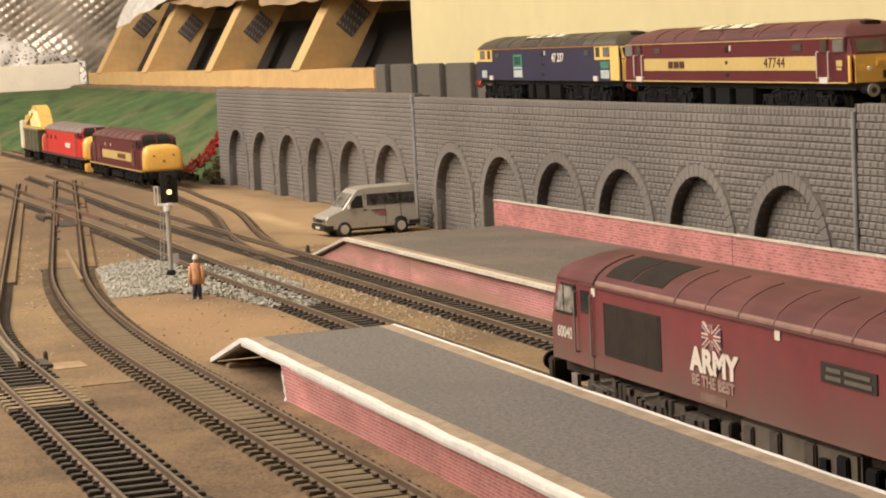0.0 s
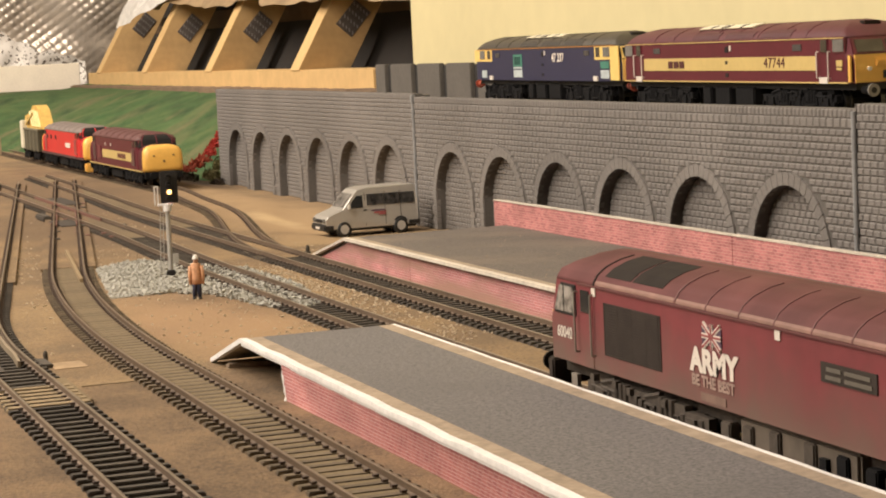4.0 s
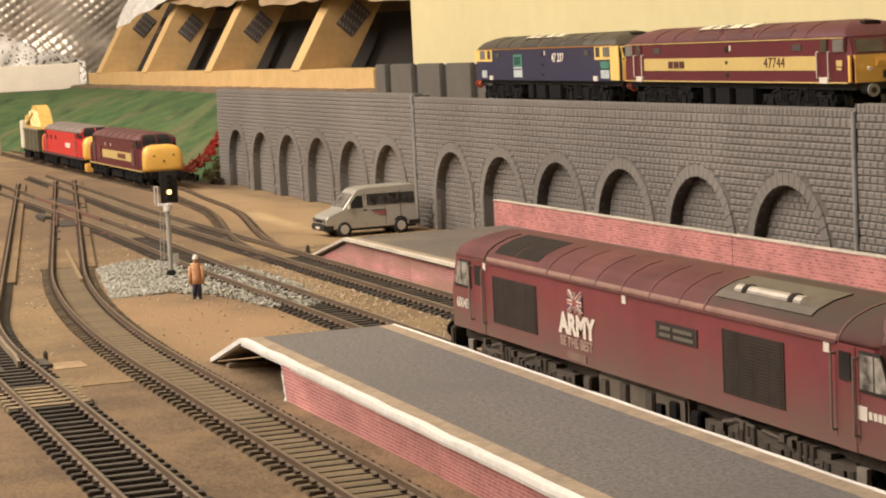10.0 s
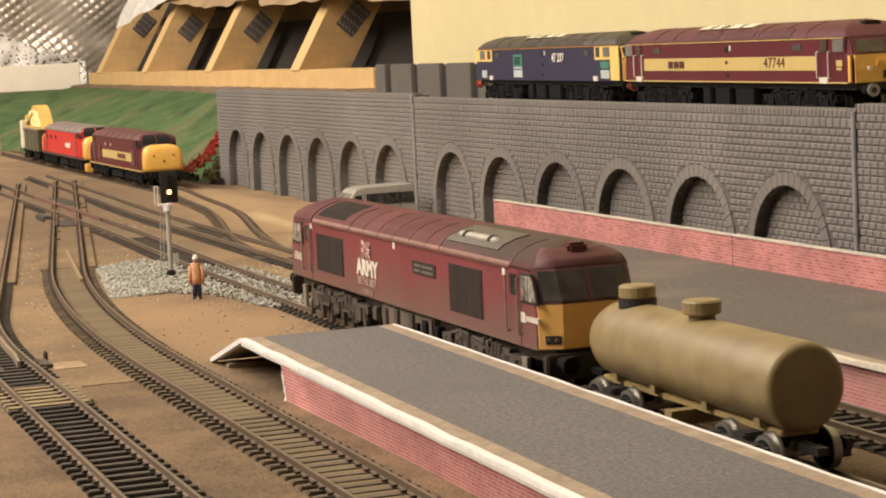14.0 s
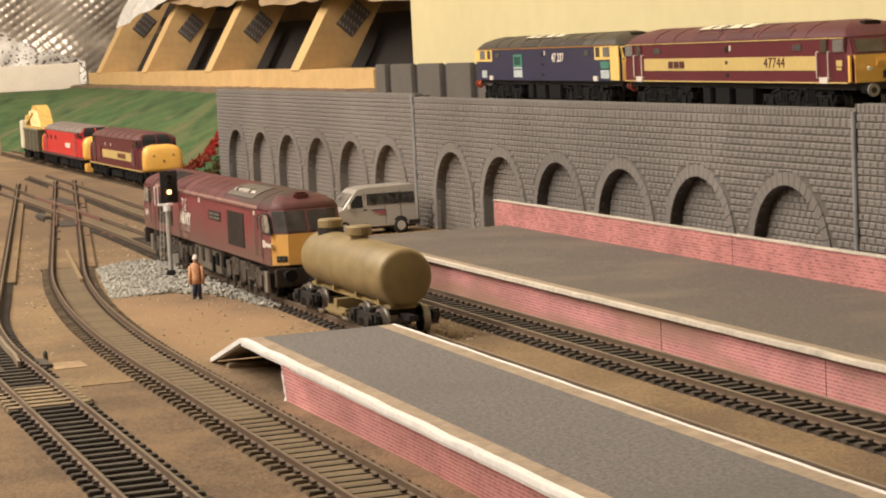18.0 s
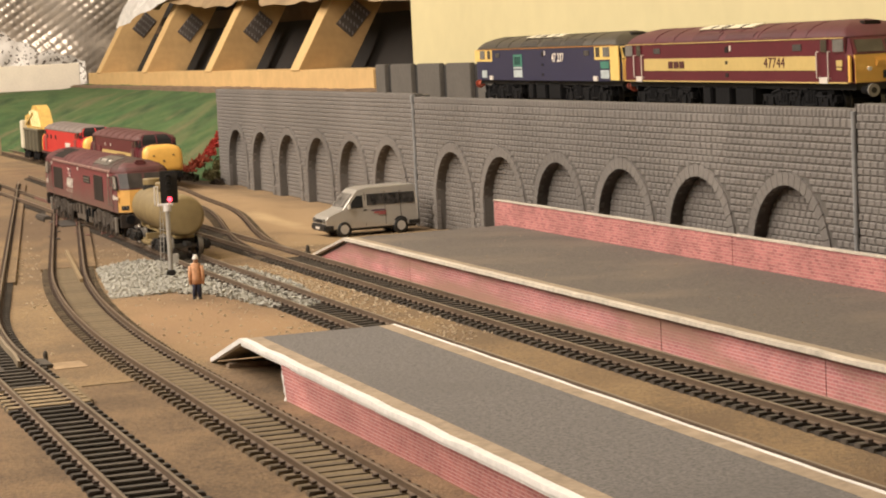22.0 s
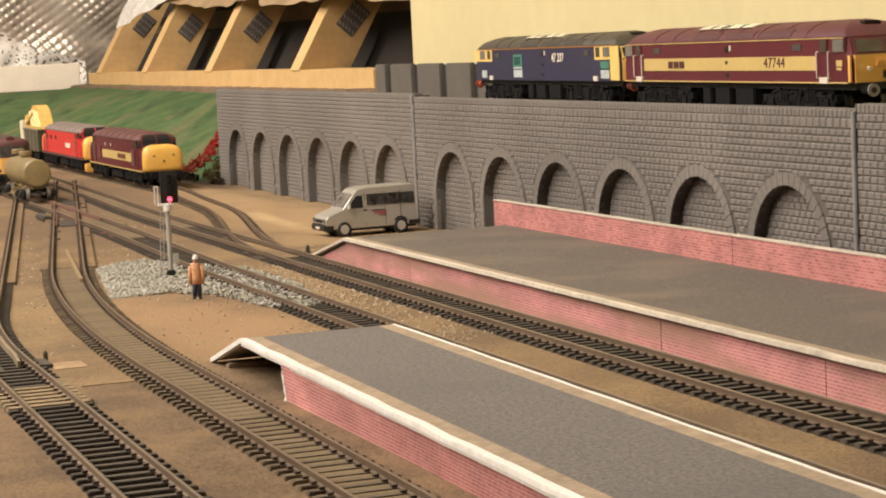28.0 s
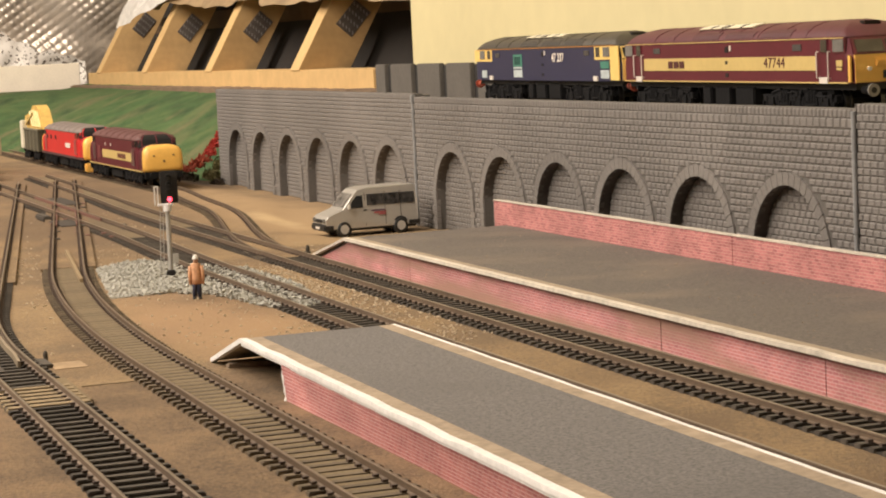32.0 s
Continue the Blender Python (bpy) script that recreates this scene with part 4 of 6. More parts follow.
def cab_face(root, hw, z_sole, z_w0, z_w1, knots, panel_mat, glass, frame_mat, far_y=None, e0=0.0, wide=0.9, bow=(0.9, 0.0)):
    """Yellow end panel and two windscreens on the sloping end; far_y mirrors it to the far end."""
    def yy(z, lift, x):
        e = e0 + setback(z, knots) - lift + bow[1] * max(0.0, (abs(x) / hw - bow[0]) / (1 - bow[0]))
        return e if far_y is None else far_y - e

    def plate(x0, x1, z0, z1, lift, thick):
        xs = [x0] + [x for x in (-hw * bow[0], hw * bow[0]) if x0 < x < x1] + [x1]
        bm = bmesh.new()
        strip(bm, [[(x, yy(z, lift, x), z) for x in xs] + [(x, yy(z, lift - thick, x), z) for x in xs[::-1]] for z in (z0, 0.5 * (z0 + z1), z1)])
        return bm

    w = hw * wide
    if panel_mat:
        part("end_panel", plate(-w, w, z_sole + 0.0004, z_w0 - 0.0007, 0.0004, 0.001), panel_mat, root, "warning yellow end panel")
    part("window_surround", plate(-w * 0.97, w * 0.97, z_w0 - 0.0004, z_w1 + 0.0006, 0.0003, 0.001), frame_mat, root)
    for x0, x1 in ((-w * 0.9, -0.0007), (0.0007, w * 0.9)):
        part("windscreen", plate(x0, x1, z_w0 + 0.0003, z_w1, 0.0006, 0.001), glass, root, "dark windscreen pane")


MAROON_D = mat("weathered_maroon", (0.19, 0.034, 0.042), 0.5, scale=120, blotch=25, color2=(0.13, 0.036, 0.038))


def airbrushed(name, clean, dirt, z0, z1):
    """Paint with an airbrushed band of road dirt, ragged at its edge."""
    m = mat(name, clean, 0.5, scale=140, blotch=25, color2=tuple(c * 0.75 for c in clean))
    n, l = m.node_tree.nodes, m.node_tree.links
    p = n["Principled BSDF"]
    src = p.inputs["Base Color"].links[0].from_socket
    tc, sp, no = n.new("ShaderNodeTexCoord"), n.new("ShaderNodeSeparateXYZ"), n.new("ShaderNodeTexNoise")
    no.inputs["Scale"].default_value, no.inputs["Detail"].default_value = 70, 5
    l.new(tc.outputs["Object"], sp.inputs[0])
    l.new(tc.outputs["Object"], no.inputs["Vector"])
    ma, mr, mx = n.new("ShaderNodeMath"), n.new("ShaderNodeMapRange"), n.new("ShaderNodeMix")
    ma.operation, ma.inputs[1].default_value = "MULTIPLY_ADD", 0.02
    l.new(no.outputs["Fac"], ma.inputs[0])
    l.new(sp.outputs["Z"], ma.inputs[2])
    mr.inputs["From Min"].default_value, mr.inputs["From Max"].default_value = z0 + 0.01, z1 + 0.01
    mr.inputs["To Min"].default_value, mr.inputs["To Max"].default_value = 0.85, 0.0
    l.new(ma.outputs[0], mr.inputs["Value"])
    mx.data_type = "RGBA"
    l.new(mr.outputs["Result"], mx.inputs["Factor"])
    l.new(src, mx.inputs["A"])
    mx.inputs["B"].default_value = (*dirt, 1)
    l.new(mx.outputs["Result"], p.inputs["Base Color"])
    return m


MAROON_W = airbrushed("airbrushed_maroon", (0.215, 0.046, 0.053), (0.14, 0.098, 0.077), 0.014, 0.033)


def sooty_roof(name, clean, soot, bands):
    """Roof paint sooted in bands along y, from the shoulder upwards, ragged at the edges."""
    m = mat(name, clean, 0.68, scale=90, blotch=22, color2=tuple(c * 0.6 for c in clean))
    n, l = m.node_tree.nodes, m.node_tree.links
    p = n["Principled BSDF"]
    src = p.inputs["Base Color"].links[0].from_socket
    tc, sp, no = n.new("ShaderNodeTexCoord"), n.new("ShaderNodeSeparateXYZ"), n.new("ShaderNodeTexNoise")
    no.inputs["Scale"].default_value, no.inputs["Detail"].default_value = 60, 5
    l.new(tc.outputs["Object"], sp.inputs[0])
    l.new(tc.outputs["Object"], no.inputs["Vector"])
    top = n.new("ShaderNodeMapRange")
    top.inputs["From Min"].default_value, top.inputs["From Max"].default_value = 0.0392, 0.0424
    l.new(sp.outputs["Z"], top.inputs["Value"])
    last = None
    for c, half, soft in bands:
        d, ab, mr = n.new("ShaderNodeMath"), n.new("ShaderNodeMath"), n.new("ShaderNodeMapRange")
        d.operation, d.inputs[1].default_value, ab.operation = "SUBTRACT", c, "ABSOLUTE"
        l.new(sp.outputs["Y"], d.inputs[0])
        l.new(d.outputs[0], ab.inputs[0])
        l.new(ab.outputs[0], mr.inputs["Value"])
        mr.inputs["From Min"].default_value, mr.inputs["From Max"].default_value = half, half + soft
        mr.inputs["To Min"].default_value, mr.inputs["To Max"].default_value = 1.0, 0.0
        if last is None:
            last = mr.outputs["Result"]
        else:
            mx = n.new("ShaderNodeMath")
            mx.operation = "MAXIMUM"
            l.new(last, mx.inputs[0])
            l.new(mr.outputs["Result"], mx.inputs[1])
            last = mx.outputs[0]
    a, b, mix = n.new("ShaderNodeMath"), n.new("ShaderNodeMath"), n.new("ShaderNodeMix")
    a.operation = b.operation = "MULTIPLY"
    ns = n.new("ShaderNodeMapRange")
    ns.inputs["From Min"].default_value, ns.inputs["From Max"].default_value, ns.inputs["To Min"].default_value = 0.35, 0.6, 0.55
    l.new(no.outputs["Fac"], ns.inputs["Value"])
    l.new(last, a.inputs[0])
    l.new(top.outputs["Result"], a.inputs[1])
    l.new(a.outputs[0], b.inputs[0])
    l.new(ns.outputs["Result"], b.inputs[1])
    mix.data_type = "RGBA"
    l.new(b.outputs[0], mix.inputs["Factor"])
    l.new(src, mix.inputs["A"])
    mix.inputs["B"].default_value = (*soot, 1)
    l.new(mix.outputs["Result"], p.inputs["Base Color"])
    return m


ROOF_D = sooty_roof("grimy_maroon_roof", (0.15, 0.056, 0.055), (0.075, 0.058, 0.046), ((0.012, 0.03, 0.014), (0.065, 0.020, 0.012)))
# the cab panes' reflections are painted as pale and dark mottling
CAB_PANE = mat("mottled_reflection_pane", (0.36, 0.335, 0.3), 0.25, scale=300, blotch=260, color2=(0.06, 0.055, 0.05), spread=0.22)
ROOF_RIB = mat("dark_roof_rib", (0.145, 0.052, 0.05), 0.6, grain=0.3)
DUST_HIGHLIGHT = mat("dusty_edge_highlight", (0.29, 0.165, 0.13), 0.7, grain=0.35, scale=160)
SOOT = mat("sooty_roof_panel", (0.034, 0.028, 0.024), 0.95, grain=0.3, scale=200)
GRIME = mat("grey_brown_dirt", (0.13, 0.085, 0.06), 0.7, grain=0.3, scale=250)
SLAT = mat("grille_slat", (0.058, 0.046, 0.038), 0.8, scale=160, blotch=90, color2=(0.03, 0.024, 0.02))
SLAT0 = mat("grille_shadow", (0.05, 0.04, 0.034), 0.8)
PRINT = mat("off_white_print", (0.72, 0.66, 0.58), 0.6, grain=0.1)
BLUEP = mat("blue_print", (0.11, 0.065, 0.1), 0.6)
FADED_RED = mat("faded_red_print", (0.36, 0.1, 0.1), 0.6)
BODY_GREY = mat("silver_exhaust_panel", (0.3, 0.27, 0.23), 0.5, metal=0.3, grain=0.3, scale=250)

# the train's locomotive
BROW = mat("sooty_maroon_brow", (0.135, 0.047, 0.045), 0.6, grain=0.3, scale=200)
YELLOW_E = mat("dusty_end_yellow", (0.9, 0.52, 0.15), 0.5, grain=0.15, scale=150)
SCREEN = mat("cab_windscreen", (0.085, 0.072, 0.064), 0.4, scale=110, blotch=60, color2=(0.016, 0.016, 0.016))
for m in (SCREEN, GLASS, UNDERB, SOOT, SLAT0, SLAT, ROOF_D):
    m.node_tree.nodes["Principled BSDF"].inputs["Specular IOR Level"].default_value = 0.2
L60, HW60 = 0.2770, 0.0161
K60 = ((0.0, 0.0), (0.0295, 0.0), (0.0388, 0.0046), (0.0418, 0.0052), (0.0432, 0.0078), (0.0455, 0.0125), (0.0467, 0.018))
loco = empty("diesel_locomotive", pose(0.2462, 0.2789, 0.007), "weathered maroon diesel locomotive with a white army slogan", "locomotive")
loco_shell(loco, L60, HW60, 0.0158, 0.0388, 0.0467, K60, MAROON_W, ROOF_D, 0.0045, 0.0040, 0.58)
for far in (None, L60):
    cab_face(loco, HW60, 0.0158, 0.0300, 0.0388, K60, YELLOW_E, SCREEN, BROW, far, 0.0045, 0.97, (0.58, 0.0040))
for sx in (-1, 1):
    bm = bmesh.new()
    strip(bm, [[(sx * x, 0.0045 + 0.0040 * (x / HW60 - 0.58) / 0.42 - lift, z) for x, lift in ((0.0100, 0.0007), (0.0140, 0.0007), (0.0140, -0.0006), (0.0100, -0.0006))] for z in (0.0176, 0.0201)])
    cl = part("lamp_cluster", bm, BLACK, loco, "black headlamp cluster")
    for x in (0.0110, 0.0130):
        y = 0.0045 + 0.0040 * (x / HW60 - 0.58) / 0.42
        part("lamp_lens", cyl((sx * x, y - 0.0009, 0.01885), (sx * x, y, 0.01885), 0.0007, 10), PALE_GLASS, cl)
bm = bmesh.new()
strip(bm, [[(x, setback(z, K60) + 0.0043 + 0.0040 * max(0.0, (abs(x) / HW60 - 0.58) / 0.42), z) for x in (-w, -w * 0.6, w * 0.6, w)] + [(x, setback(z, K60) + 0.0095, z) for x in (w, -w)] for z, w in ((0.0391, 0.0146), (0.0400, 0.0144), (0.0412, 0.0139), (0.0421, 0.0132), (0.0430, 0.0123), (0.0440, 0.0109), (0.0448, 0.0092))])
part("brow", bm, BROW, loco, "sooty maroon brow over the windscreen", smooth=True)
part("horn_pod", box(-0.0032, 0.0032, 0.0125, 0.0175, 0.0425, 0.0463, 0.0009), mat("dull_red_horn_pod", (0.13, 0.03, 0.03), 0.6, grain=0.3), loco, "maroon roof horn housing")
part("skirt", box(-HW60 + 0.005, HW60 - 0.005, 0.006, L60 - 0.006, 0.0112, 0.0159), UNDER, loco)
grille(loco, 0.0515, 0.0808, 0.0202, 0.0358, HW60, SLAT0, SLAT)
grille(loco, 0.1975, 0.2318, 0.0206, 0.0350, HW60, SLAT0, SLAT)
np_ = panel_side(loco, "nameplate", 0.0942, 0.1172, 0.0294, 0.0338, HW60, SLAT0, "dark cast nameplate")
bm = bmesh.new()
for y0, y1, z in ((0.1085, 0.1145, 0.0321), (0.0965, 0.1070, 0.0321), (0.1085, 0.1150, 0.0303), (0.0960, 0.1070, 0.0303)):
    add_box(bm, -HW60 - 0.0005, -HW60 - 0.0002, y0, y1, z - 0.0002, z + 0.0007)
part("plate_lettering", bm, mat("dull_plate_letter", (0.14, 0.125, 0.1), 0.6), np_)
panel_side(loco, "faded_line", 0.1625, 0.1755, 0.0166, 0.0186, HW60, mat("worn_print", (0.22, 0.14, 0.11), 0.7, grain=0.4, scale=350), "", 0.0002)
words("slogan", "ARMY", 0.0080, side_m(-HW60 - 0.0002, 0.1684, 0.0262, 1.14), PRINT, loco, "off-white slogan letter", 0.0004)
words("slogan", "BE THE BEST", 0.0038, side_m(-HW60 - 0.0002, 0.1690, 0.0213, 1.06), mat("faded_print", (0.42, 0.3, 0.25), 0.7, grain=0.3), loco, "faded slogan letter", 0.00012)
# stylised crossed flag: straight strokes in white, red and blue
fl = part("flag_emblem", box(-HW60 - 0.0003, -HW60 + 0.0003, 0.1638, 0.1738, 0.0308, 0.0352), BLUEP, loco)
for k, (mt, w, dx) in enumerate(((PRINT, 0.0013, 0.0004), (FADED_RED, 0.0005, 0.00055))):
    c = Vector((0, 0.1688, 0.033))
    for ang, ln in ((0, 0.0050), (90, 0.0030), (33, 0.0054), (-33, 0.0054)):
        bm = bmesh.new()
        add_box(bm, -HW60 - dx - 0.00001 * abs(ang) / 30, -HW60 + 0.0002, -ln, ln, -w / 2, w / 2, Matrix.Translation(c) @ Matrix.Rotation(radians(ang), 4, "X"))
        part("flag_stroke", bm, mt, fl)
words("running_number", "60040", 0.0046, side_m(-HW60 - 0.0002, 0.2592, 0.0238, 0.92), PRINT, loco, "", 0.00006)
panel_side(loco, "emblem", 0.016, 0.0198, 0.0232, 0.0262, HW60, PRINT)
for k in range(5):
    panel_side(loco, "name_bar", 0.0064 + 0.0019 * k, 0.0078 + 0.0019 * k, 0.0238, 0.0254, HW60, PRINT)
for y in (0.0322, 0.1362, 0.2384):
    panel_side(loco, "lifting_patch", y - 0.0012, y + 0.0012, 0.0361, 0.0387, HW60, PRINT)
for s in (0, 1):
    def yv(y):
        return y if s == 0 else L60 - 0.0040 - 1.18 * y
    def span(a, b):
        return sorted((yv(a), yv(b)))
    # slanting two-pane cab window, framed in black
    def pane(u0, u1, z0, z1, x0, x1):
        bm = bmesh.new()
        strip(bm, [[(x, yv(u), z) for x, u in ((x0, max(u0, 0.0062 + setback(z, K60))), (x0, u1), (x1, u1), (x1, max(u0, 0.0062 + setback(z, K60))))] for z in (z0, 0.5 * (z0 + z1), z1)])
        return bm
    w = part("cab_window_frame", pane(0.0055, 0.0189, 0.0292, 0.0381, -HW60 - 0.0003, -HW60 + 0.0004), BLACK, loco)
    part("cab_window", pane(0.0128, 0.0181, 0.0300, 0.0374, -HW60 - 0.0006, -HW60 - 0.0002), CAB_PANE, w)
    part("cab_window", pane(0.0068, 0.0122, 0.0300, 0.0374, -HW60 - 0.0006, -HW60 - 0.0002), CAB_PANE, w)
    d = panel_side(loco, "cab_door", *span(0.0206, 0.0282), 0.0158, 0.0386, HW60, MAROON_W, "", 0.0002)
    part("door_window", box(-HW60 - 0.0005, -HW60 - 0.0002, *span(0.0222, 0.0268), 0.0310, 0.0372), GLASS, d)
    for y in (0.0198, 0.0290):
        handrail(loco, yv(y), 0.0196, 0.0364, HW60, BODY_GREY)
for y in (0.0275, 0.0905, 0.189, 0.2385):
    for sx in (-1,):
        roof_patch(loco, "roof_joint", y - 0.0004, y + 0.0004, 0.0388, 0.0464, HW60, 0.0388, 0.0467, SOOT if y > 0.2 else ROOF_RIB, 0.00018)
for k in range(5):
    roof_patch(loco, "roof_rib", 0.104 + 0.017 * k, 0.1045 + 0.017 * k, 0.0388, 0.0464, HW60, 0.0388, 0.0467, ROOF_RIB, 0.00014)
ex = roof_patch(loco, "exhaust_panel", 0.0425, 0.0885, 0.0425, 0.0465, HW60, 0.0388, 0.0467, mat("sooty_exhaust_panel", (0.13, 0.11, 0.085), 0.55, grain=0.4, scale=200), 0.0003, "sooty grey exhaust roof panel")
part("silencer", turned((-0.0098, 0.0505, 0.0440), (-0.0098, 0.084, 0.0440), ((0, 0.0008), (0.03, 0.0019), (0.97, 0.0019), (1, 0.0008)), 12), mat("bare_silencer", (0.5, 0.46, 0.4), 0.45, metal=0.5, grain=0.3), ex)
for y in (0.056, 0.078):
    part("silencer_clamp", cyl((-0.0098, y - 0.001, 0.0440), (-0.0098, y + 0.001, 0.0440), 0.0022, 10), SOOT, ex)
roof_patch(loco, "radiator_panel", 0.1985, 0.2165, 0.0418, 0.0465, HW60, 0.0388, 0.0467, SOOT, 0.0001, "soot-black radiator roof panel")
roof_patch(loco, "radiator_panel", 0.2175, 0.2335, 0.0418, 0.0465, HW60, 0.0388, 0.0467, SOOT, 0.0001, "soot-black radiator roof panel")
part("cantrail_gutter", box(-HW60 - 0.0005, -HW60 + 0.0003, 0.028, L60 - 0.028, 0.0385, 0.0390), ROOF_RIB, loco)
# pale shoulder strip: dust, with the roof edge's highlight put into its colour
roof_patch(loco, "dusty_shoulder", 0.0285, 0.2375, 0.0391, 0.0404, HW60, 0.0388, 0.0467, DUST_HIGHLIGHT, 0.00005)
LOCO_WHEELS = bogie(loco, 0.058, 3, 0.0275, 0.0066, HW60, UNDER, 3, 0.0022) + bogie(loco, L60 - 0.0655, 3, 0.0275, 0.0066, HW60, UNDER, 4, 0.0022)
tk = part("fuel_tank", box(-HW60 + 0.002, HW60 - 0.002, 0.106, 0.160, 0.0032, 0.0148, 0.0008), mat("grey_fuel_tank", (0.16, 0.13, 0.1), 0.7, grain=0.4, scale=200), loco)
for y in (0.1, 0.112, 0.126, 0.142, 0.155, 0.166):
    part("equipment_box", box(-HW60 + 0.001, -HW60 + 0.004, y - 0.0025, y + 0.0022, 0.0075, 0.0145 - 0.12 * abs(y - 0.133) * 0.5, 0.0004), UNDERB if y < 0.12 else UNDER, loco)
part("tank_step", box(-HW60 + 0.0008, -HW60 + 0.002, 0.118, 0.121, 0.0035, 0.0115), UNDERB, tk)
for y in (0.02, L60 - 0.022):
    part("cab_steps", box(-HW60 + 0.0004, -HW60 + 0.0016, y - 0.002, y + 0.002, 0.0035, 0.0125), BODY_GREY, loco)
    part("buffer_beam", box(-0.0155, 0.0155, *sorted((0.0028 if y < 0.1 else L60 - 0.0028, 0.0062 if y < 0.1 else L60 - 0.0062)), 0.007, 0.0148, 0.0005), SLAT0, loco)
buffers(loco, L60, 0.0125, UNDERB, 0.0022)

# ---- tank wagon behind it, set out from the locomotive's near end
wag = empty("tank_wagon", pose(0.2462, 0.2789, 0.007), "khaki bogie tank wagon made from a bottle-shaped tank", "tank wagon")
TY0, TY1, TR, TZ = -0.1202, -0.0125, 0.0110, 0.0213
tank = part("tank", turned((0, TY0, TZ), (0, TY1, TZ), ((0.0, 0.0088), (0.0012, 0.0096), (0.0045, 0.0102), (0.010, 0.0107), (0.020, TR), (0.3, TR), (0.6, TR), (0.88, TR), (0.95, 0.0106), (0.985, 0.0092), (1.0, 0.0066)), 40), KHAKI, wag, smooth=True)
for y, dz in ((-0.0275, 0.0003), (-0.0665, 0.0)):
    cp = part("filler_neck", cyl((0, y, 0.0305), (0, y, 0.0334 + dz), 0.0036 if dz == 0 else 0.0054, 20), KHAKI if dz == 0 else BLACK, wag)
    bm = bmesh.new()
    lv = []
    n = 40
    for z, rr in ((0.0334, 0.0048), (0.0338, 0.0051), (0.0366, 0.0051), (0.0371, 0.0046)):
        lv.append([((rr + (0.00007 if k % 2 and 0.0336 < z < 0.0368 else 0)) * math.cos(2 * math.pi * k / n), y + (rr + (0.00007 if k % 2 and 0.0336 < z < 0.0368 else 0)) * math.sin(2 * math.pi * k / n), z + dz) for k in range(n)])
    strip(bm, lv)
    part("filler_cap", bm, KHAKI, cp)
part("underframe", box(-0.0052, 0.0052, -0.1165, -0.0135, 0.0092, 0.0108, 0.0003), mat("khaki_frame", (0.4, 0.3, 0.13), 0.6), wag)
for y in (-0.026, -0.05, -0.08, -0.108):
    part("saddle", box(-0.0072, 0.0072, y - 0.0014, y + 0.0014, 0.0106, 0.0128), KHAKI, wag)
part("side_box", box(-0.0135, -0.0095, -0.083, -0.058, 0.0028, 0.0064, 0.0012), KHAKI, wag)
part("step_bar", cyl((-0.0138, -0.0585, 0.0036), (-0.0138, -0.0525, 0.0036), 0.0006, 8), STEEL, wag)
part("step_bar", cyl((-0.0138, -0.0905, 0.0036), (-0.0138, -0.084, 0.0036), 0.0006, 8), STEEL, wag)
part("hanger", box(-0.0125, 0.0125, -0.072, -0.068, 0.0056, 0.0095), KHAKI, wag)
WAG_WHEELS = []
for yc in (-0.0275, -0.1045):
    b = part("bogie", box(-0.0105, 0.0105, yc - 0.003, yc + 0.003, 0.0058, 0.0092, 0.0005), BLACK, wag)
    for sx in (-1, 1):
        bm = bmesh.new()
        add_box(bm, *sorted((sx * 0.0104, sx * 0.0122)), yc - 0.0155, yc + 0.0155, 0.0052, 0.0078)
        for dy in (-0.0105, 0.0105):
            add_box(bm, *sorted((sx * 0.0106, sx * 0.0132)), yc + dy - 0.0025, yc + dy + 0.0025, 0.0028, 0.0082)
            cyl((sx * 0.0130, yc + dy, 0.0055), (sx * 0.0142, yc + dy, 0.0055), 0.0017, 10, bm=bm)
        for dy in (-0.004, 0.004):
            cyl((sx * 0.0118, yc + dy, 0.0024), (sx * 0.0118, yc + dy, 0.0056), 0.0017, 8, bm=bm)
        part("side_frame", bm, BLACK, b)
    for dy in (-0.0105, 0.0105):
        WAG_WHEELS.append(wheelset(wag, yc + dy, 0.0050, "wheelset", mat("worn_wheel_steel", (0.48, 0.46, 0.43), 0.35, metal=0.85, grain=0.4, scale=300)))
for y0, y1 in ((-0.1165, -0.127), (-0.0135, -0.006)):
    part("coupling", box(-0.0015, 0.0015, min(y0, y1), max(y0, y1), 0.0058, 0.0078), BLACK, wag)

# ---- two locomotives on the upper deck ----
CAB_GLASS = mat("tan_cab_glazing", (0.085, 0.07, 0.05), 0.2, grain=0.5, scale=260)
SIDE_GLASS = mat("grey_side_glazing", (0.085, 0.078, 0.075), 0.25, grain=0.4, scale=400)
MAROON_R = mat("maroon_roof_paint", (0.095, 0.017, 0.023), 0.6, grain=0.25, scale=250)
# paler copy of the warning yellow: the light on the cabs is in its colour
YELLOW_LIT = mat("lit_cab_yellow", (0.86, 0.62, 0.2), 0.45, grain=0.1, scale=300)
K47 = ((0.0, 0.0), (0.0262, 0.0), (0.0335, 0.0042), (0.0385, 0.0105), (0.0412, 0.02))


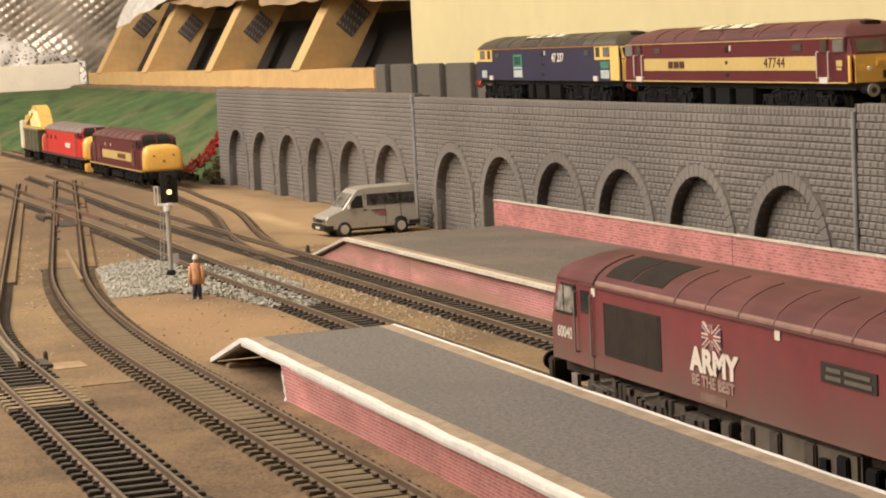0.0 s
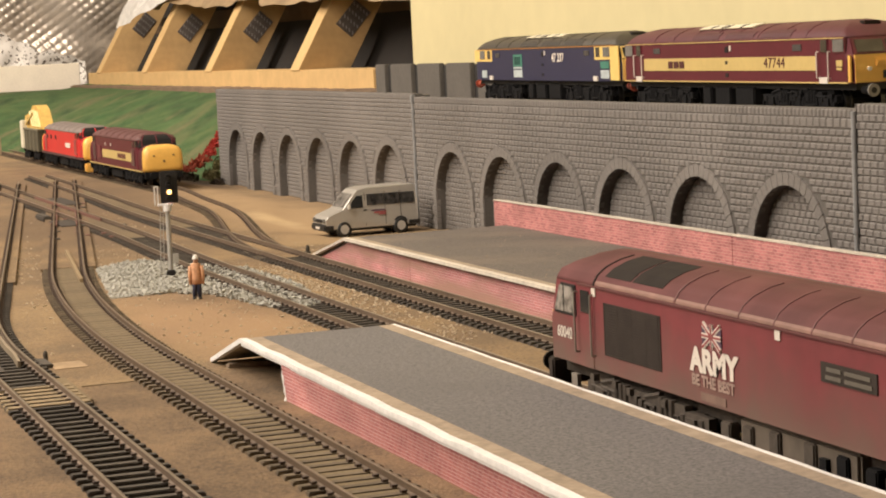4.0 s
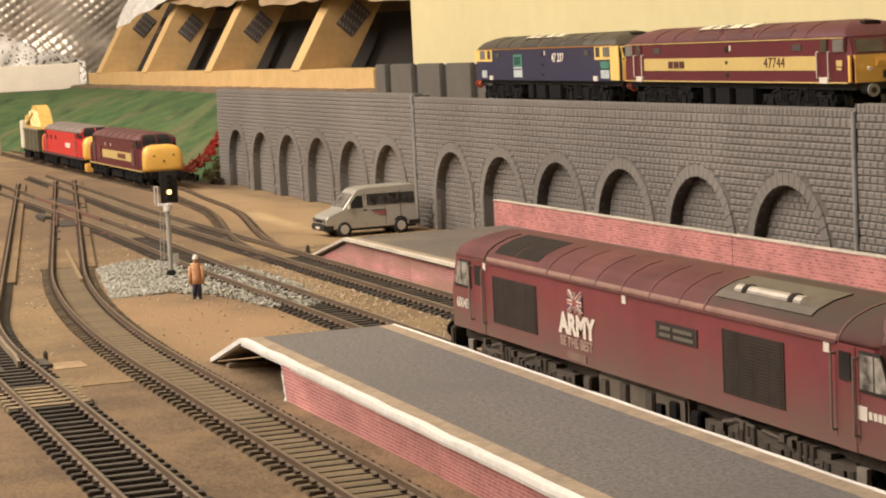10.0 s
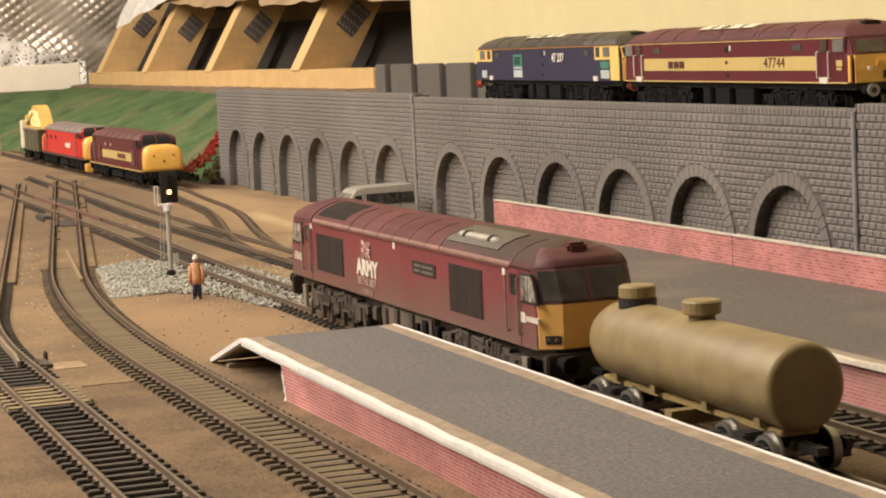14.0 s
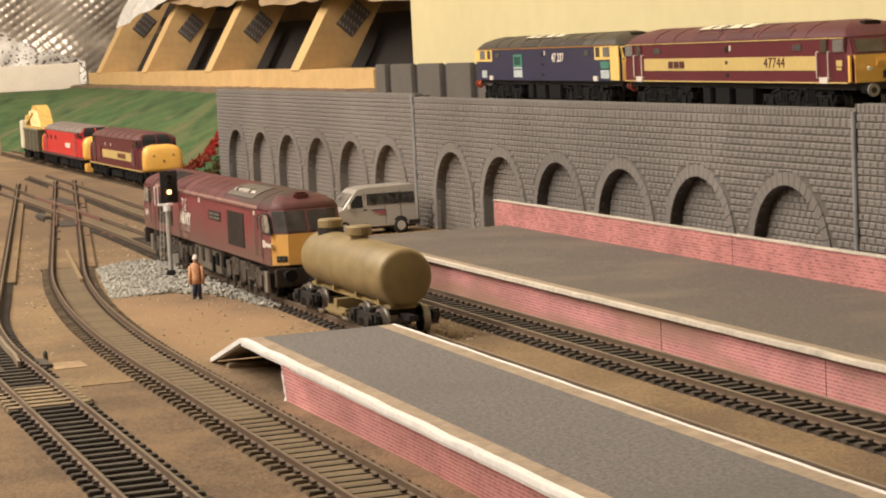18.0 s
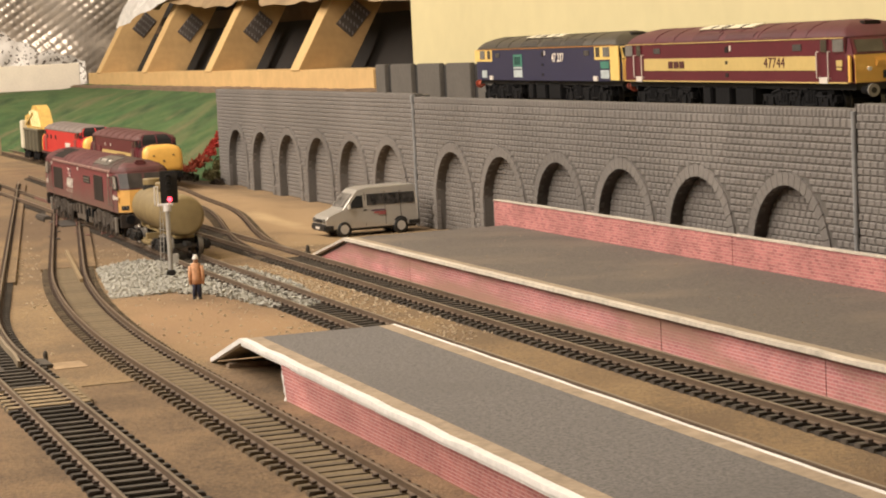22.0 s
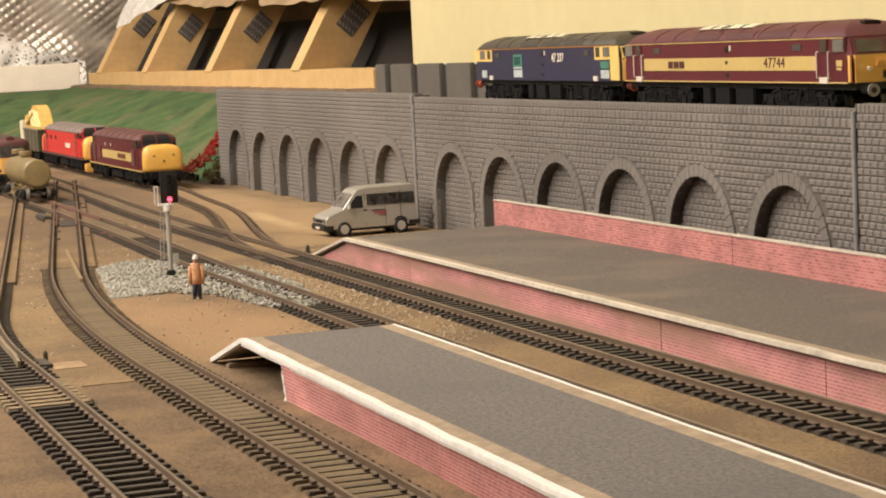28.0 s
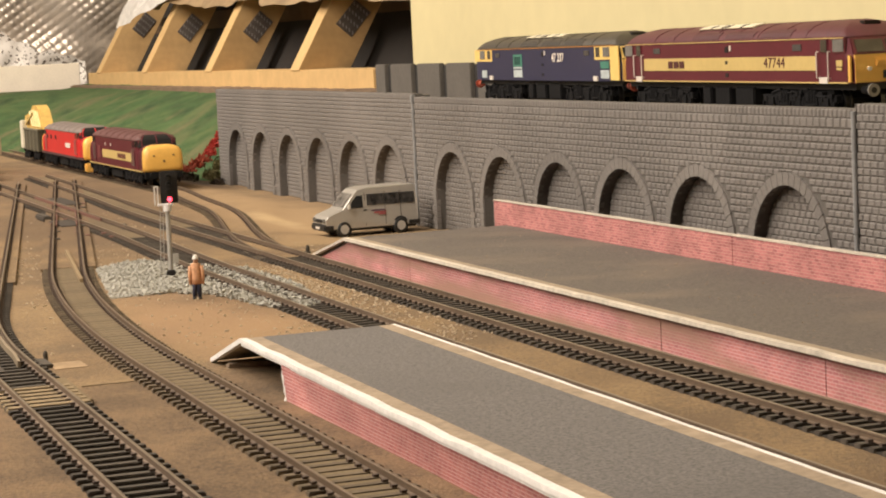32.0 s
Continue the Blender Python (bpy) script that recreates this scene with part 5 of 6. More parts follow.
def upper_loco(y0, ln, label, side, roof, cab_side, seed):
    """A double-ended diesel with flat raked cab ends; returns its root."""
    hw, zs, zc, zt = 0.0165, 0.0145, 0.0336, 0.0412
    yaw = -math.degrees(math.atan(UPK))
    root = empty("diesel_locomotive", pose(0.4695 + UPK * y0, 0.75 + y0, 0.0742, 0, 0, yaw), label, "locomotive")
    loco_shell(root, ln, hw, zs, zc, zt, K47, side, roof)
    for far in (None, ln):
        cab_face(root, hw, zs, 0.0272, 0.0326, K47, YELLOW if side is MAROON else YELLOW_LIT, CAB_GLASS if side is MAROON else GLASS, MAROON if side is MAROON else YELLOW_LIT, far)
    part("head_code_panel", box(-0.0055, 0.0055, -0.0012, -0.0003, 0.0215, 0.0243, 0.0003), YELLOW, root)
    for x in (-0.0085, 0.0085):
        part("marker_light", cyl((x, -0.0014, 0.0205), (x, -0.0002, 0.0205), 0.0009, 10), PRINT, root)
    part("lamp_bracket", box(-0.002, 0.002, -0.0013, -0.0002, 0.0165, 0.0195), BLACK, root)
    part("horn_pod", box(-0.0042, 0.0042, 0.0115, 0.0170, 0.0375, 0.0404, 0.0006), SOOT if side is MAROON else BLACK, root)
    part("skirt", box(-hw + 0.003, hw - 0.003, 0.002, ln - 0.002, 0.0118, 0.0146), BLACK, root)
    bogie(root, 0.052, 3, 0.0265, 0.0066, hw, UNDERB, seed)
    bogie(root, ln - 0.052, 3, 0.0265, 0.0066, hw, UNDERB, seed + 1)
    for a, b in ((0.098, 0.118), (0.124, 0.141), (0.146, ln - 0.1)):
        part("tank", box(-hw + 0.0015, hw - 0.0015, a, b, 0.0035, 0.0124, 0.0006), UNDERB, root)
    buffers(root, ln, 0.0118, UNDERB if side is MAROON else mat("red_buffer", (0.33, 0.06, 0.03), 0.5))
    for s in (0, 1):
        def yv(y):
            return y if s == 0 else ln - y
        def span(a, b):
            return sorted((yv(a), yv(b)))
        off = 0.0 if side is MAROON else 0.0075
        for a, b, g in ((0.0056 + off, 0.0152 + off, PALE_GLASS), (0.0208 + off, 0.0264 + off, CAB_GLASS)):
            w = panel_side(root, "cab_window_frame", *span(a - 0.0008, b + 0.0008), 0.0272, 0.0336, hw, cab_side, "", 0.0003)
            part("cab_window", box(-hw - 0.0006, -hw - 0.0003, *span(a, b), 0.0278, 0.0330), g, w)
        if side is MAROON:
            for y in (0.0184, 0.0290):
                handrail(root, yv(y), 0.0168, 0.0280, hw, PRINT)
        else:
            panel_side(root, "cab_side_yellow", *span(0.0010, 0.0366), 0.0262, 0.0336, hw, YELLOW_LIT, "", 0.0002)
        panel_side(root, "step_patch", *span(0.0200 + 1.6 * off, 0.0276 + 1.4 * off), 0.0146, 0.0172, hw, PRINT, "", 0.0008)
    for y in (0.045, ln * 0.475, ln - 0.052):
        panel_side(root, "side_window", y, y + 0.0085 if y != ln * 0.475 else y + 0.003, 0.0286, 0.0314, hw, SIDE_GLASS if y != ln * 0.475 else BLACK)
    panel_side(root, "lifting_patch", ln * 0.462, ln * 0.462 + 0.0018, 0.0292, 0.0318, hw, PRINT)
    for k in range(3):
        panel_side(root, "vent", ln * 0.476, ln * 0.476 + 0.0032, 0.0172 + 0.0058 * k, 0.0188 + 0.0058 * k, hw, BLACK)
    for k in range(8):
        y = ln * 0.16 + k * ln * 0.095
        roof_patch(root, "roof_rib", y, y + 0.0006, 0.0345, 0.0408, hw, zc, zt, SOOT if k % 2 and side is not MAROON else roof, 0.0002)
    for k in range(3):
        y = ln * (0.22 + 0.15 * k)
        gp = roof_patch(root, "roof_grille", y, y + ln * 0.12, 0.0347, 0.0378, hw, zc, zt, mat("dark_roof_mesh", (0.042, 0.034, 0.024), 0.7) if roof is not MAROON_R else mat("dark_maroon_mesh", (0.075, 0.013, 0.017), 0.6), 0.0002)
    part("cantrail_line", box(-hw - 0.0004, -hw + 0.0003, 0.006, ln - 0.006, 0.0334, 0.0338), GOLD if side is MAROON else mat("orange_cantrail", (0.55, 0.25, 0.06), 0.5), root)
    wp = roof_patch(root, "translucent_panel", ln * 0.417, ln * 0.655, 0.0392, 0.0409, hw, zc, zt, mat("cream_translucent", (0.74, 0.69, 0.52), 0.6), 0.0006, "pale translucent roof panel")
    for k in (0.2, 0.47, 0.55, 0.75):
        y = ln * (0.417 + 0.238 * k)
        roof_patch(wp, "panel_bar", y, y + 0.0016, 0.0392, 0.0405, hw, zc, zt, SOOT, 0.0008)
    return root


u1 = upper_loco(0.0, 0.2555, "maroon diesel locomotive with a broad gold band", MAROON, MAROON_R, MAROON, 11)
HW47 = 0.0165
panel_side(u1, "gold_band", 0.0312, 0.2250, 0.0201, 0.0262, HW47, GOLD)
part("gold_line", box(-HW47 - 0.0004, -HW47 + 0.0003, 0.003, 0.2525, 0.0146, 0.0152), GOLD, u1)
# operator's initials as plain bars
for k in range(3):
    part("initial_bar", box(-HW47 - 0.0006, -HW47 - 0.0003, 0.1730 + 0.0070 * k, 0.1785 + 0.0070 * k, 0.0213, 0.0247), mat("dark_maroon_print", (0.09, 0.02, 0.02), 0.6), u1)
words("running_number", "47744", 0.0066, side_m(-HW47 - 0.0004, 0.0718, 0.0233, 1.32), MATS["dark_maroon_print"], u1)
em = panel_side(u1, "emblem", 0.0072, 0.0126, 0.0217, 0.0243, HW47, GOLD, "", 0.0004, 0.0001)
part("emblem_bar", box(-HW47 - 0.0005, -HW47 - 0.0001, 0.0076, 0.0122, 0.0202, 0.0213), GOLD, em)
panel_side(u1, "corner_panel", 0.0004, 0.0024, 0.0152, 0.0262, HW47, YELLOW)
cp = turned((-0.0112, -0.0092, 0.0118), (-0.0112, -0.0084, 0.0118), ((0, 0.0027), (1, 0.0027)), 16)
bf = part("buffer_face", cp, mat("worn_buffer", (0.34, 0.32, 0.29), 0.5, metal=0.3), u1)
part("buffer_hollow", cyl((-0.0112, -0.0094, 0.0118), (-0.0112, -0.009, 0.0118), 0.0013, 12), BLACK, bf)

u2 = upper_loco(0.260, 0.2555, "navy blue diesel locomotive with yellow cab fronts and a black roof", NAVY, mat("black_brown_roof", (0.055, 0.045, 0.03), 0.55, grain=0.3), YELLOW_LIT, 21)
TEAL = mat("teal_panel", (0.075, 0.26, 0.19), 0.5)
PALEB = mat("pale_blue_panel", (0.55, 0.62, 0.62), 0.5)
for y0, y1, za, zb, mt in ((0.1605, 0.1765, 0.0228, 0.0302, TEAL), (0.1605, 0.1765, 0.0163, 0.0208, PALEB), (0.1605, 0.1765, 0.0216, 0.0226, PALEB), (0.0150, 0.0275, 0.0214, 0.0253, TEAL), (0.0150, 0.0275, 0.0160, 0.0206, PALEB), (0.2300, 0.2400, 0.0160, 0.0206, PALEB)):
    panel_side(u2, "livery_panel", y0, y1, za, zb, HW47, mt)
for y in (0.1645, 0.1685, 0.1725):
    panel_side(u2, "initial_bar", y - 0.0013, y + 0.0013, 0.0240, 0.0288, HW47, mat("dark_green_print", (0.03, 0.1, 0.08), 0.5), "", 0.0006)
words("running_number", "47 237", 0.0066, side_m(-HW47 - 0.0002, 0.0965, 0.0276, 1.12), PRINT, u2, "", 0.0002)
panel_side(u2, "cab_corner_yellow", 0.0004, 0.0130, 0.0150, 0.0274, HW47, YELLOW_LIT)

# ---- two nose-fronted locomotives and a crane wagon on the siding ----
K37 = ((0.0, 0.0), (0.0315, 0.0), (0.0378, 0.0034), (0.0402, 0.0060), (0.0425, 0.0105), (0.0440, 0.0170))
NOSE = ((0.0118, 0.95, 0.0010), (0.0150, 0.97, 0.0002), (0.0215, 0.97, 0.0), (0.0262, 0.955, 0.0004), (0.0290, 0.92, 0.0012), (0.0312, 0.83, 0.0026), (0.0328, 0.66, 0.0046), (0.0336, 0.42, 0.0072))


def siding_loco(y0, label, side, roof, nose_mat, seed):
    """A diesel with a bonnet at each end and a wrap-round windscreen behind it."""
    ln, hw, zs, zc, zt = 0.248, 0.0172, 0.0118, 0.0372, 0.0440
    root = empty("diesel_locomotive", pose(0.3685, y0, 0.007), label, "locomotive")
    loco_shell(root, ln, hw, zs, zc, zt, K37, side, roof, 0.0215)
    for far in (0, 1):
        def yy(y):
            return y if not far else ln - y

        def ring(z, w, e, back):
            w *= hw
            pts = [(-w, yy(back), z), (-w, yy(e + 0.0052), z), (-w * 0.97, yy(e + 0.0026), z), (-w * 0.88, yy(e + 0.0009), z), (-w * 0.70, yy(e + 0.0002), z), (-w * 0.35, yy(e), z)]
            pts += [(-x, y, zz) for x, y, zz in pts[::-1]]
            return pts[::-1] if far else pts

        bm = bmesh.new()
        strip(bm, [ring(z, w, e, 0.0225) for z, w, e in NOSE])
        nz = part("nose", bm, side, root, smooth=True)
        bm = bmesh.new()
        strip(bm, [ring(z + 0.0002, w * 1.012, e - 0.0005, e + 0.0062) for z, w, e in NOSE])
        part("nose_cover", bm, nose_mat, nz, "warning yellow nose end", smooth=True)
        for x, z, r in ((-0.0082, 0.0252, 0.0007), (0.0082, 0.0252, 0.0007), (0.0, 0.0205, 0.0009)):
            part("marker_light", cyl((x, yy(-0.0012), z), (x, yy(0.001), z), r, 10), GRIME, nz)
        def glazing(z, lift, inset):
            return yy(0.0215 + setback(z, K37) - lift), min(hw * 0.96, roof_x(hw, zc, zt, z) * 0.94 if z > zc else hw) - inset

        bm = bmesh.new()
        lv = []
        for z in (0.0318, 0.0345, 0.0372, 0.0382, 0.0392, 0.0402, 0.0410, 0.0416):
            y, w = glazing(z, 0.0006, 0.0)
            q = (yy(0.0022) - yy(0.0))
            r = [(-w, y + q, z), (-w * 0.78, y, z), (w * 0.78, y, z), (w, y + q, z), (w, y + 1.6 * q, z), (-w, y + 1.6 * q, z)]
            lv.append(r[::-1] if far else r)
        strip(bm, lv)
        ws = part("windscreen", bm, GLASS, root, "dark wrap-round windscreen under the arched roof")
        for f in (-0.78, 0.0, 0.78):
            bm = bmesh.new()
            lv = []
            for z in (0.0318, 0.0372, 0.0392, 0.0402, 0.0412):
                y, w = glazing(z, 0.0009, 0.0)
                lv.append([(w * f - 0.0005, y, z), (w * f + 0.0005, y, z), (w * f + 0.0005, yy(0.001) - yy(0.0) + y, z), (w * f - 0.0005, yy(0.001) - yy(0.0) + y, z)])
            strip(bm, lv)
            part("screen_pillar", bm, side, ws)
        panel_side(root, "cab_window", *sorted((yy(0.0262), yy(0.0322))), 0.0318, 0.0366, hw, GLASS)
        panel_side(root, "cab_door", *sorted((yy(0.0345), yy(0.0405))), 0.0130, 0.0368, hw, side, "", 0.0003)
        panel_side(root, "door_window", *sorted((yy(0.0355), yy(0.0395))), 0.0318, 0.0360, hw, GLASS, "", 0.0006)
        for y in (0.0338, 0.0412):
            handrail(root, yy(y), 0.0165, 0.03, hw, BODY_GREY)
        part("buffer_beam", box(-0.0158, 0.0158, *sorted((yy(0.0006), yy(0.005))), 0.0058, 0.0119, 0.0005), UNDERB, root)
    part("skirt", box(-hw + 0.001, hw - 0.001, 0.004, ln - 0.004, 0.0098, 0.0119), UNDERB, root)
    bogie(root, 0.05, 3, 0.0265, 0.0064, hw, UNDERB, seed)
    bogie(root, ln - 0.05, 3, 0.0265, 0.0064, hw, UNDERB, seed + 1)
    part("fuel_tank", box(-hw + 0.002, hw - 0.002, 0.1, 0.148, 0.003, 0.0098, 0.0006), UNDERB, root)
    buffers(root, ln, 0.0095, UNDERB)
    for k in range(6):
        y = 0.05 + 0.028 * k
        roof_patch(root, "roof_rib", y, y + 0.0006, 0.0376, 0.0437, hw, zc, zt, roof, 0.0003)
    part("cantrail_gutter", box(-hw - 0.0005, -hw + 0.0003, 0.026, ln - 0.026, 0.0370, 0.0375), roof, root)
    return root


v1 = siding_loco(1.694, "maroon and gold diesel locomotive with a yellow nose", MAROON, mat("dusty_brown_roof", (0.135, 0.05, 0.045), 0.6, grain=0.3, scale=150), YELLOW, 31)
panel_side(v1, "gold_band", 0.0450, 0.176, 0.0190, 0.0262, 0.0172, GOLD)
for k in range(4):
    panel_side(v1, "lettering_bar", 0.072 + 0.009 * k, 0.0785 + 0.009 * k, 0.0206, 0.0246, 0.0172, MAROON, "", 0.0006)
panel_side(v1, "equipment_door", 0.182, 0.197, 0.0175, 0.0285, 0.0172, MAROON_D, "", 0.0007)
panel_side(v1, "sole_line", 0.006, 0.242, 0.0118, 0.0127, 0.0172, GOLD)
for y in (0.135, 0.16):
    panel_side(v1, "lifting_patch", y, y + 0.002, 0.030, 0.0325, 0.0172, PRINT)
v2 = siding_loco(1.966, "bright red diesel locomotive with a grey roof", RED, mat("grey_loco_roof", (0.22, 0.18, 0.16), 0.6, grain=0.2), YELLOW, 41)
panel_side(v2, "lettering_bar", 0.072, 0.098, 0.0215, 0.0262, 0.0172, PRINT)
panel_side(v2, "sole_band", 0.004, 0.244, 0.0118, 0.0140, 0.0172, mat("dark_sole_band", (0.1, 0.05, 0.05), 0.6))
for y in (0.15, 0.178, 0.2):
    panel_side(v2, "side_window", y, y + 0.008, 0.028, 0.032, 0.0172, BLACK)
part("plough", box(-0.0178, 0.0178, -0.012, -0.003, 0.001, 0.0092, 0.001), YELLOW, v2, "yellow snowplough between the locomotives")

YELLOW_J = mat("crane_yellow", (0.78, 0.5, 0.13), 0.5, scale=200, blotch=80, color2=(0.5, 0.34, 0.1))
cw = empty("crane_wagon", pose(0.3685, 2.232, 0.007), "dark crane wagon with a cream cab and folded yellow jib", "crane wagon")
part("body", box(-0.0165, 0.0165, 0.004, 0.112, 0.011, 0.033, 0.0008), mat("dark_olive_body", (0.09, 0.08, 0.05), 0.7, grain=0.3), cw)
for k in range(5):
    part("post", box(-0.0172, -0.0162, 0.008 + 0.024 * k, 0.011 + 0.024 * k, 0.011, 0.0334), mat("pale_grey_post", (0.19, 0.175, 0.12), 0.7), cw)
part("top_rail", box(-0.0172, 0.0172, 0.003, 0.113, 0.0330, 0.0352, 0.0004), MATS["pale_grey_post"], cw)
part("cab", box(-0.0178, 0.004, 0.100, 0.120, 0.012, 0.043, 0.001), mat("cream_cab", (0.75, 0.7, 0.55), 0.7), cw)
part("jib", prism([(-0.010, 0.0352), (-0.002, 0.044), (0.012, 0.0560), (0.030, 0.0605), (0.052, 0.0600), (0.064, 0.0545), (0.070, 0.0470), (0.084, 0.0505), (0.108, 0.0480), (0.114, 0.0420), (0.102, 0.0352)], -0.0130, -0.001), YELLOW_J, cw, "folded yellow crane jib")
for k in range(5):
    y = 0.004 + 0.013 * k
    part("jib_brace", cyl((-0.0136, y, 0.037), (-0.0136, y + 0.014, 0.0555 - 0.0012 * abs(k - 2)), 0.0009, 8), mat("pale_jib_rod", (0.85, 0.72, 0.36), 0.5), cw)
part("jib_pivot", cyl((-0.0142, 0.082, 0.0425), (-0.012, 0.082, 0.0425), 0.0042, 14), mat("dark_pivot", (0.2, 0.13, 0.05), 0.6), cw)
part("jib_ram", cyl((-0.0145, 0.094, 0.039), (-0.0135, 0.045, 0.053), 0.0014, 10), mat("pale_yellow_ram", (0.75, 0.58, 0.2), 0.5), cw)
for yc in (0.028, 0.092):
    bogie(cw, yc, 2, 0.010, 0.006, 0.0165, UNDERB, 51)

# ---- minibus ----
van = empty("minibus", pose(0.3558, 1.1935, 0, 0, 0, 1.5) @ Matrix.Diagonal((0.925, 1.0, 0.985, 1.0)), "silver-grey model minibus parked by the stone wall", "minibus")
VAN_SIDE = [(0.0006, 0.0048), (0.0, 0.0108), (0.0018, 0.0128), (0.0125, 0.0166), (0.0132, 0.0176), (0.0208, 0.0262), (0.0232, 0.0282), (0.030, 0.0293), (0.0612, 0.0298), (0.0634, 0.0285), (0.0646, 0.018), (0.0646, 0.0048)]
bm = bmesh.new()
rings = []
for y, f in ((0.0, 0.0), (0.0006, 1.0), (0.0254, 1.0), (0.026, 0.0)):
    rings.append([(u if f else 0.0323 + (u - 0.0323) * 0.988, y + (0.0022 * max(0.0, (z - 0.012) / 0.018) * (1 if y < 0.013 else -1)), z if f else 0.016 + (z - 0.016) * 0.97) for u, z in VAN_SIDE])
strip(bm, rings)
body = part("body", bm, SILVER, van)
part("sill", box(0.003, 0.063, 0.0008, 0.0252, 0.0034, 0.0052, 0.0004), BLACK, van)
part("front_bumper", box(-0.0010, 0.006, -0.0002, 0.0262, 0.0040, 0.0082, 0.0008), BLACK, van)
part("rear_bumper", box(0.0570, 0.0654, -0.0003, 0.0263, 0.0046, 0.0082, 0.0006), BLACK, van)
part("bonnet_grille", box(-0.0006, 0.0004, 0.007, 0.019, 0.0092, 0.0112), BLACK, van)
for y in (0.0012, 0.0198):
    part("headlight", box(-0.0004, 0.0024, y, y + 0.005, 0.0090, 0.0116, 0.0004), PALE_GLASS, van)
part("plate_bar", box(-0.0014, -0.0008, 0.0095, 0.0165, 0.0052, 0.0066), PRINT, van)
def on_side(u0, u1, z0, z1, lean=0.0):
    bm = bmesh.new()
    yv = lambda z: 0.0022 * max(0.0, (z - 0.012) / 0.018) - 0.00015
    strip(bm, [[(a, yv(z), z), (b, yv(z), z), (b, yv(z) + 0.0007, z), (a, yv(z) + 0.0007, z)] for z, a, b in ((z0, u0, u1), (z1, u0 + lean, u1))])
    return bm
BUS_GLASS = mat("bus_glazing", (0.075, 0.07, 0.065), 0.15, scale=450, blotch=300, color2=(0.008, 0.008, 0.008))
part("side_window", on_side(0.0292, 0.0412, 0.0184, 0.0252), BUS_GLASS, van)
part("side_window", on_side(0.0419, 0.0520, 0.0184, 0.0252), BUS_GLASS, van)
part("side_window", on_side(0.0527, 0.0622, 0.0184, 0.0250), BUS_GLASS, van)
part("door_window", on_side(0.0150, 0.0262, 0.0172, 0.0246, 0.0072), GLASS, van)
for u in (0.0276, 0.0415, 0.0523):
    part("panel_gap", on_side(u, u + 0.0003, 0.0058, 0.0262), BLACK, van)
bm = bmesh.new()
strip(bm, [[(0.0132 + 0.00745 * f - 0.0005, 0.003 + 0.0006 * f, 0.0176 + 0.0085 * f), (0.0132 + 0.00745 * f - 0.0005, 0.023 - 0.0006 * f, 0.0176 + 0.0085 * f), (0.0132 + 0.00745 * f + 0.001, 0.023 - 0.0006 * f, 0.0176 + 0.0085 * f), (0.0132 + 0.00745 * f + 0.001, 0.003 + 0.0006 * f, 0.0176 + 0.0085 * f)] for f in (0.04, 0.98)])
# pale mottling in the windscreen's colour stands for its reflections
part("windscreen", bm, mat("painted_reflection_glass", (0.3, 0.28, 0.25), 0.12, scale=160, blotch=90, color2=(0.07, 0.065, 0.06)), van)
for k, (u0, u1, z0, z1, mt) in enumerate(((0.0315, 0.0415, 0.0147, 0.0155, BLUEP), (0.0335, 0.0420, 0.0132, 0.0142, FADED_RED), (0.0365, 0.0415, 0.0122, 0.0130, FADED_RED))):
    part("side_lettering_bar", on_side(u0, u1, z0, z1, 0.001), mt, van)
part("mirror", box(0.0150, 0.0170, -0.0024, -0.0002, 0.0168, 0.0198, 0.0004), mat("pale_mirror", (0.6, 0.58, 0.52), 0.5), van)
part("door_handle", on_side(0.0265, 0.0285, 0.0152, 0.0160), BLACK, van)
for u in (0.0125, 0.0518):
    for y0, y1 in ((-0.0008, 0.0042), (0.0218, 0.0268)):
        w = part("wheel", turned((u, y0, 0.0047), (u, y1, 0.0047), ((0, 0.0041), (0.1, 0.0047), (0.9, 0.0047), (1, 0.0041)), 20), BLACK, van)
        part("hub", cyl((u, y0 - 0.0003, 0.0047), (u, y1 + 0.0003, 0.0047), 0.0029, 14), mat("silver_hub", (0.6, 0.58, 0.54), 0.4, metal=0.3, grain=0.2), w)
    part("wheel_arch", turned((u, 0.0001, 0.0050), (u, 0.004, 0.0050), ((0, 0.0055), (1, 0.0055)), 20), BLACK, van)

# ---- colour-light signal ----
sig = empty("signal", pose(0.2224, 1.0212, 0.0030, 0, 0, -8), "grey colour-light signal on a black base in gravel", "signal")
part("base", box(-0.0022, 0.0022, -0.0022, 0.0022, 0.0, 0.0040, 0.0006), BLACK, sig)
part("base_plate", box(-0.006, 0.002, -0.002, 0.002, 0.0, 0.0012, 0.0004), BLACK, sig)
GREYPOLE = mat("pale_grey_pole", (0.42, 0.4, 0.36), 0.6, grain=0.15)
part("pole", cyl((0, 0, 0.0), (0, 0, 0.037), 0.0012, 12), GREYPOLE, sig)
part("collar", cyl((0, 0, 0.0335), (0, 0, 0.037), 0.0021, 12), WHITE, sig)
part("bracket", box(-0.0048, 0.003, -0.0012, 0.0012, 0.0362, 0.0374, 0.0002), WHITE, sig)
lad = part("ladder", cyl((-0.0050, 0.001, 0.003), (-0.0034, 0.001, 0.036), 0.00024, 6), GREYPOLE, sig)
bm = cyl((-0.0032, 0.001, 0.003), (-0.0020, 0.001, 0.036), 0.00024, 6)
for k in range(11):
    f = k / 11
    cyl((-0.0050 + 0.0016 * f, 0.001, 0.004 + 0.032 * f), (-0.0032 + 0.0012 * f, 0.001, 0.004 + 0.032 * f), 0.0002, 6, bm=bm)
part("ladder_rungs", bm, GREYPOLE, lad)
part("relay_box", box(0.0012, 0.0042, -0.0012, 0.0012, 0.0072, 0.0120, 0.0002), GREYPOLE, sig)
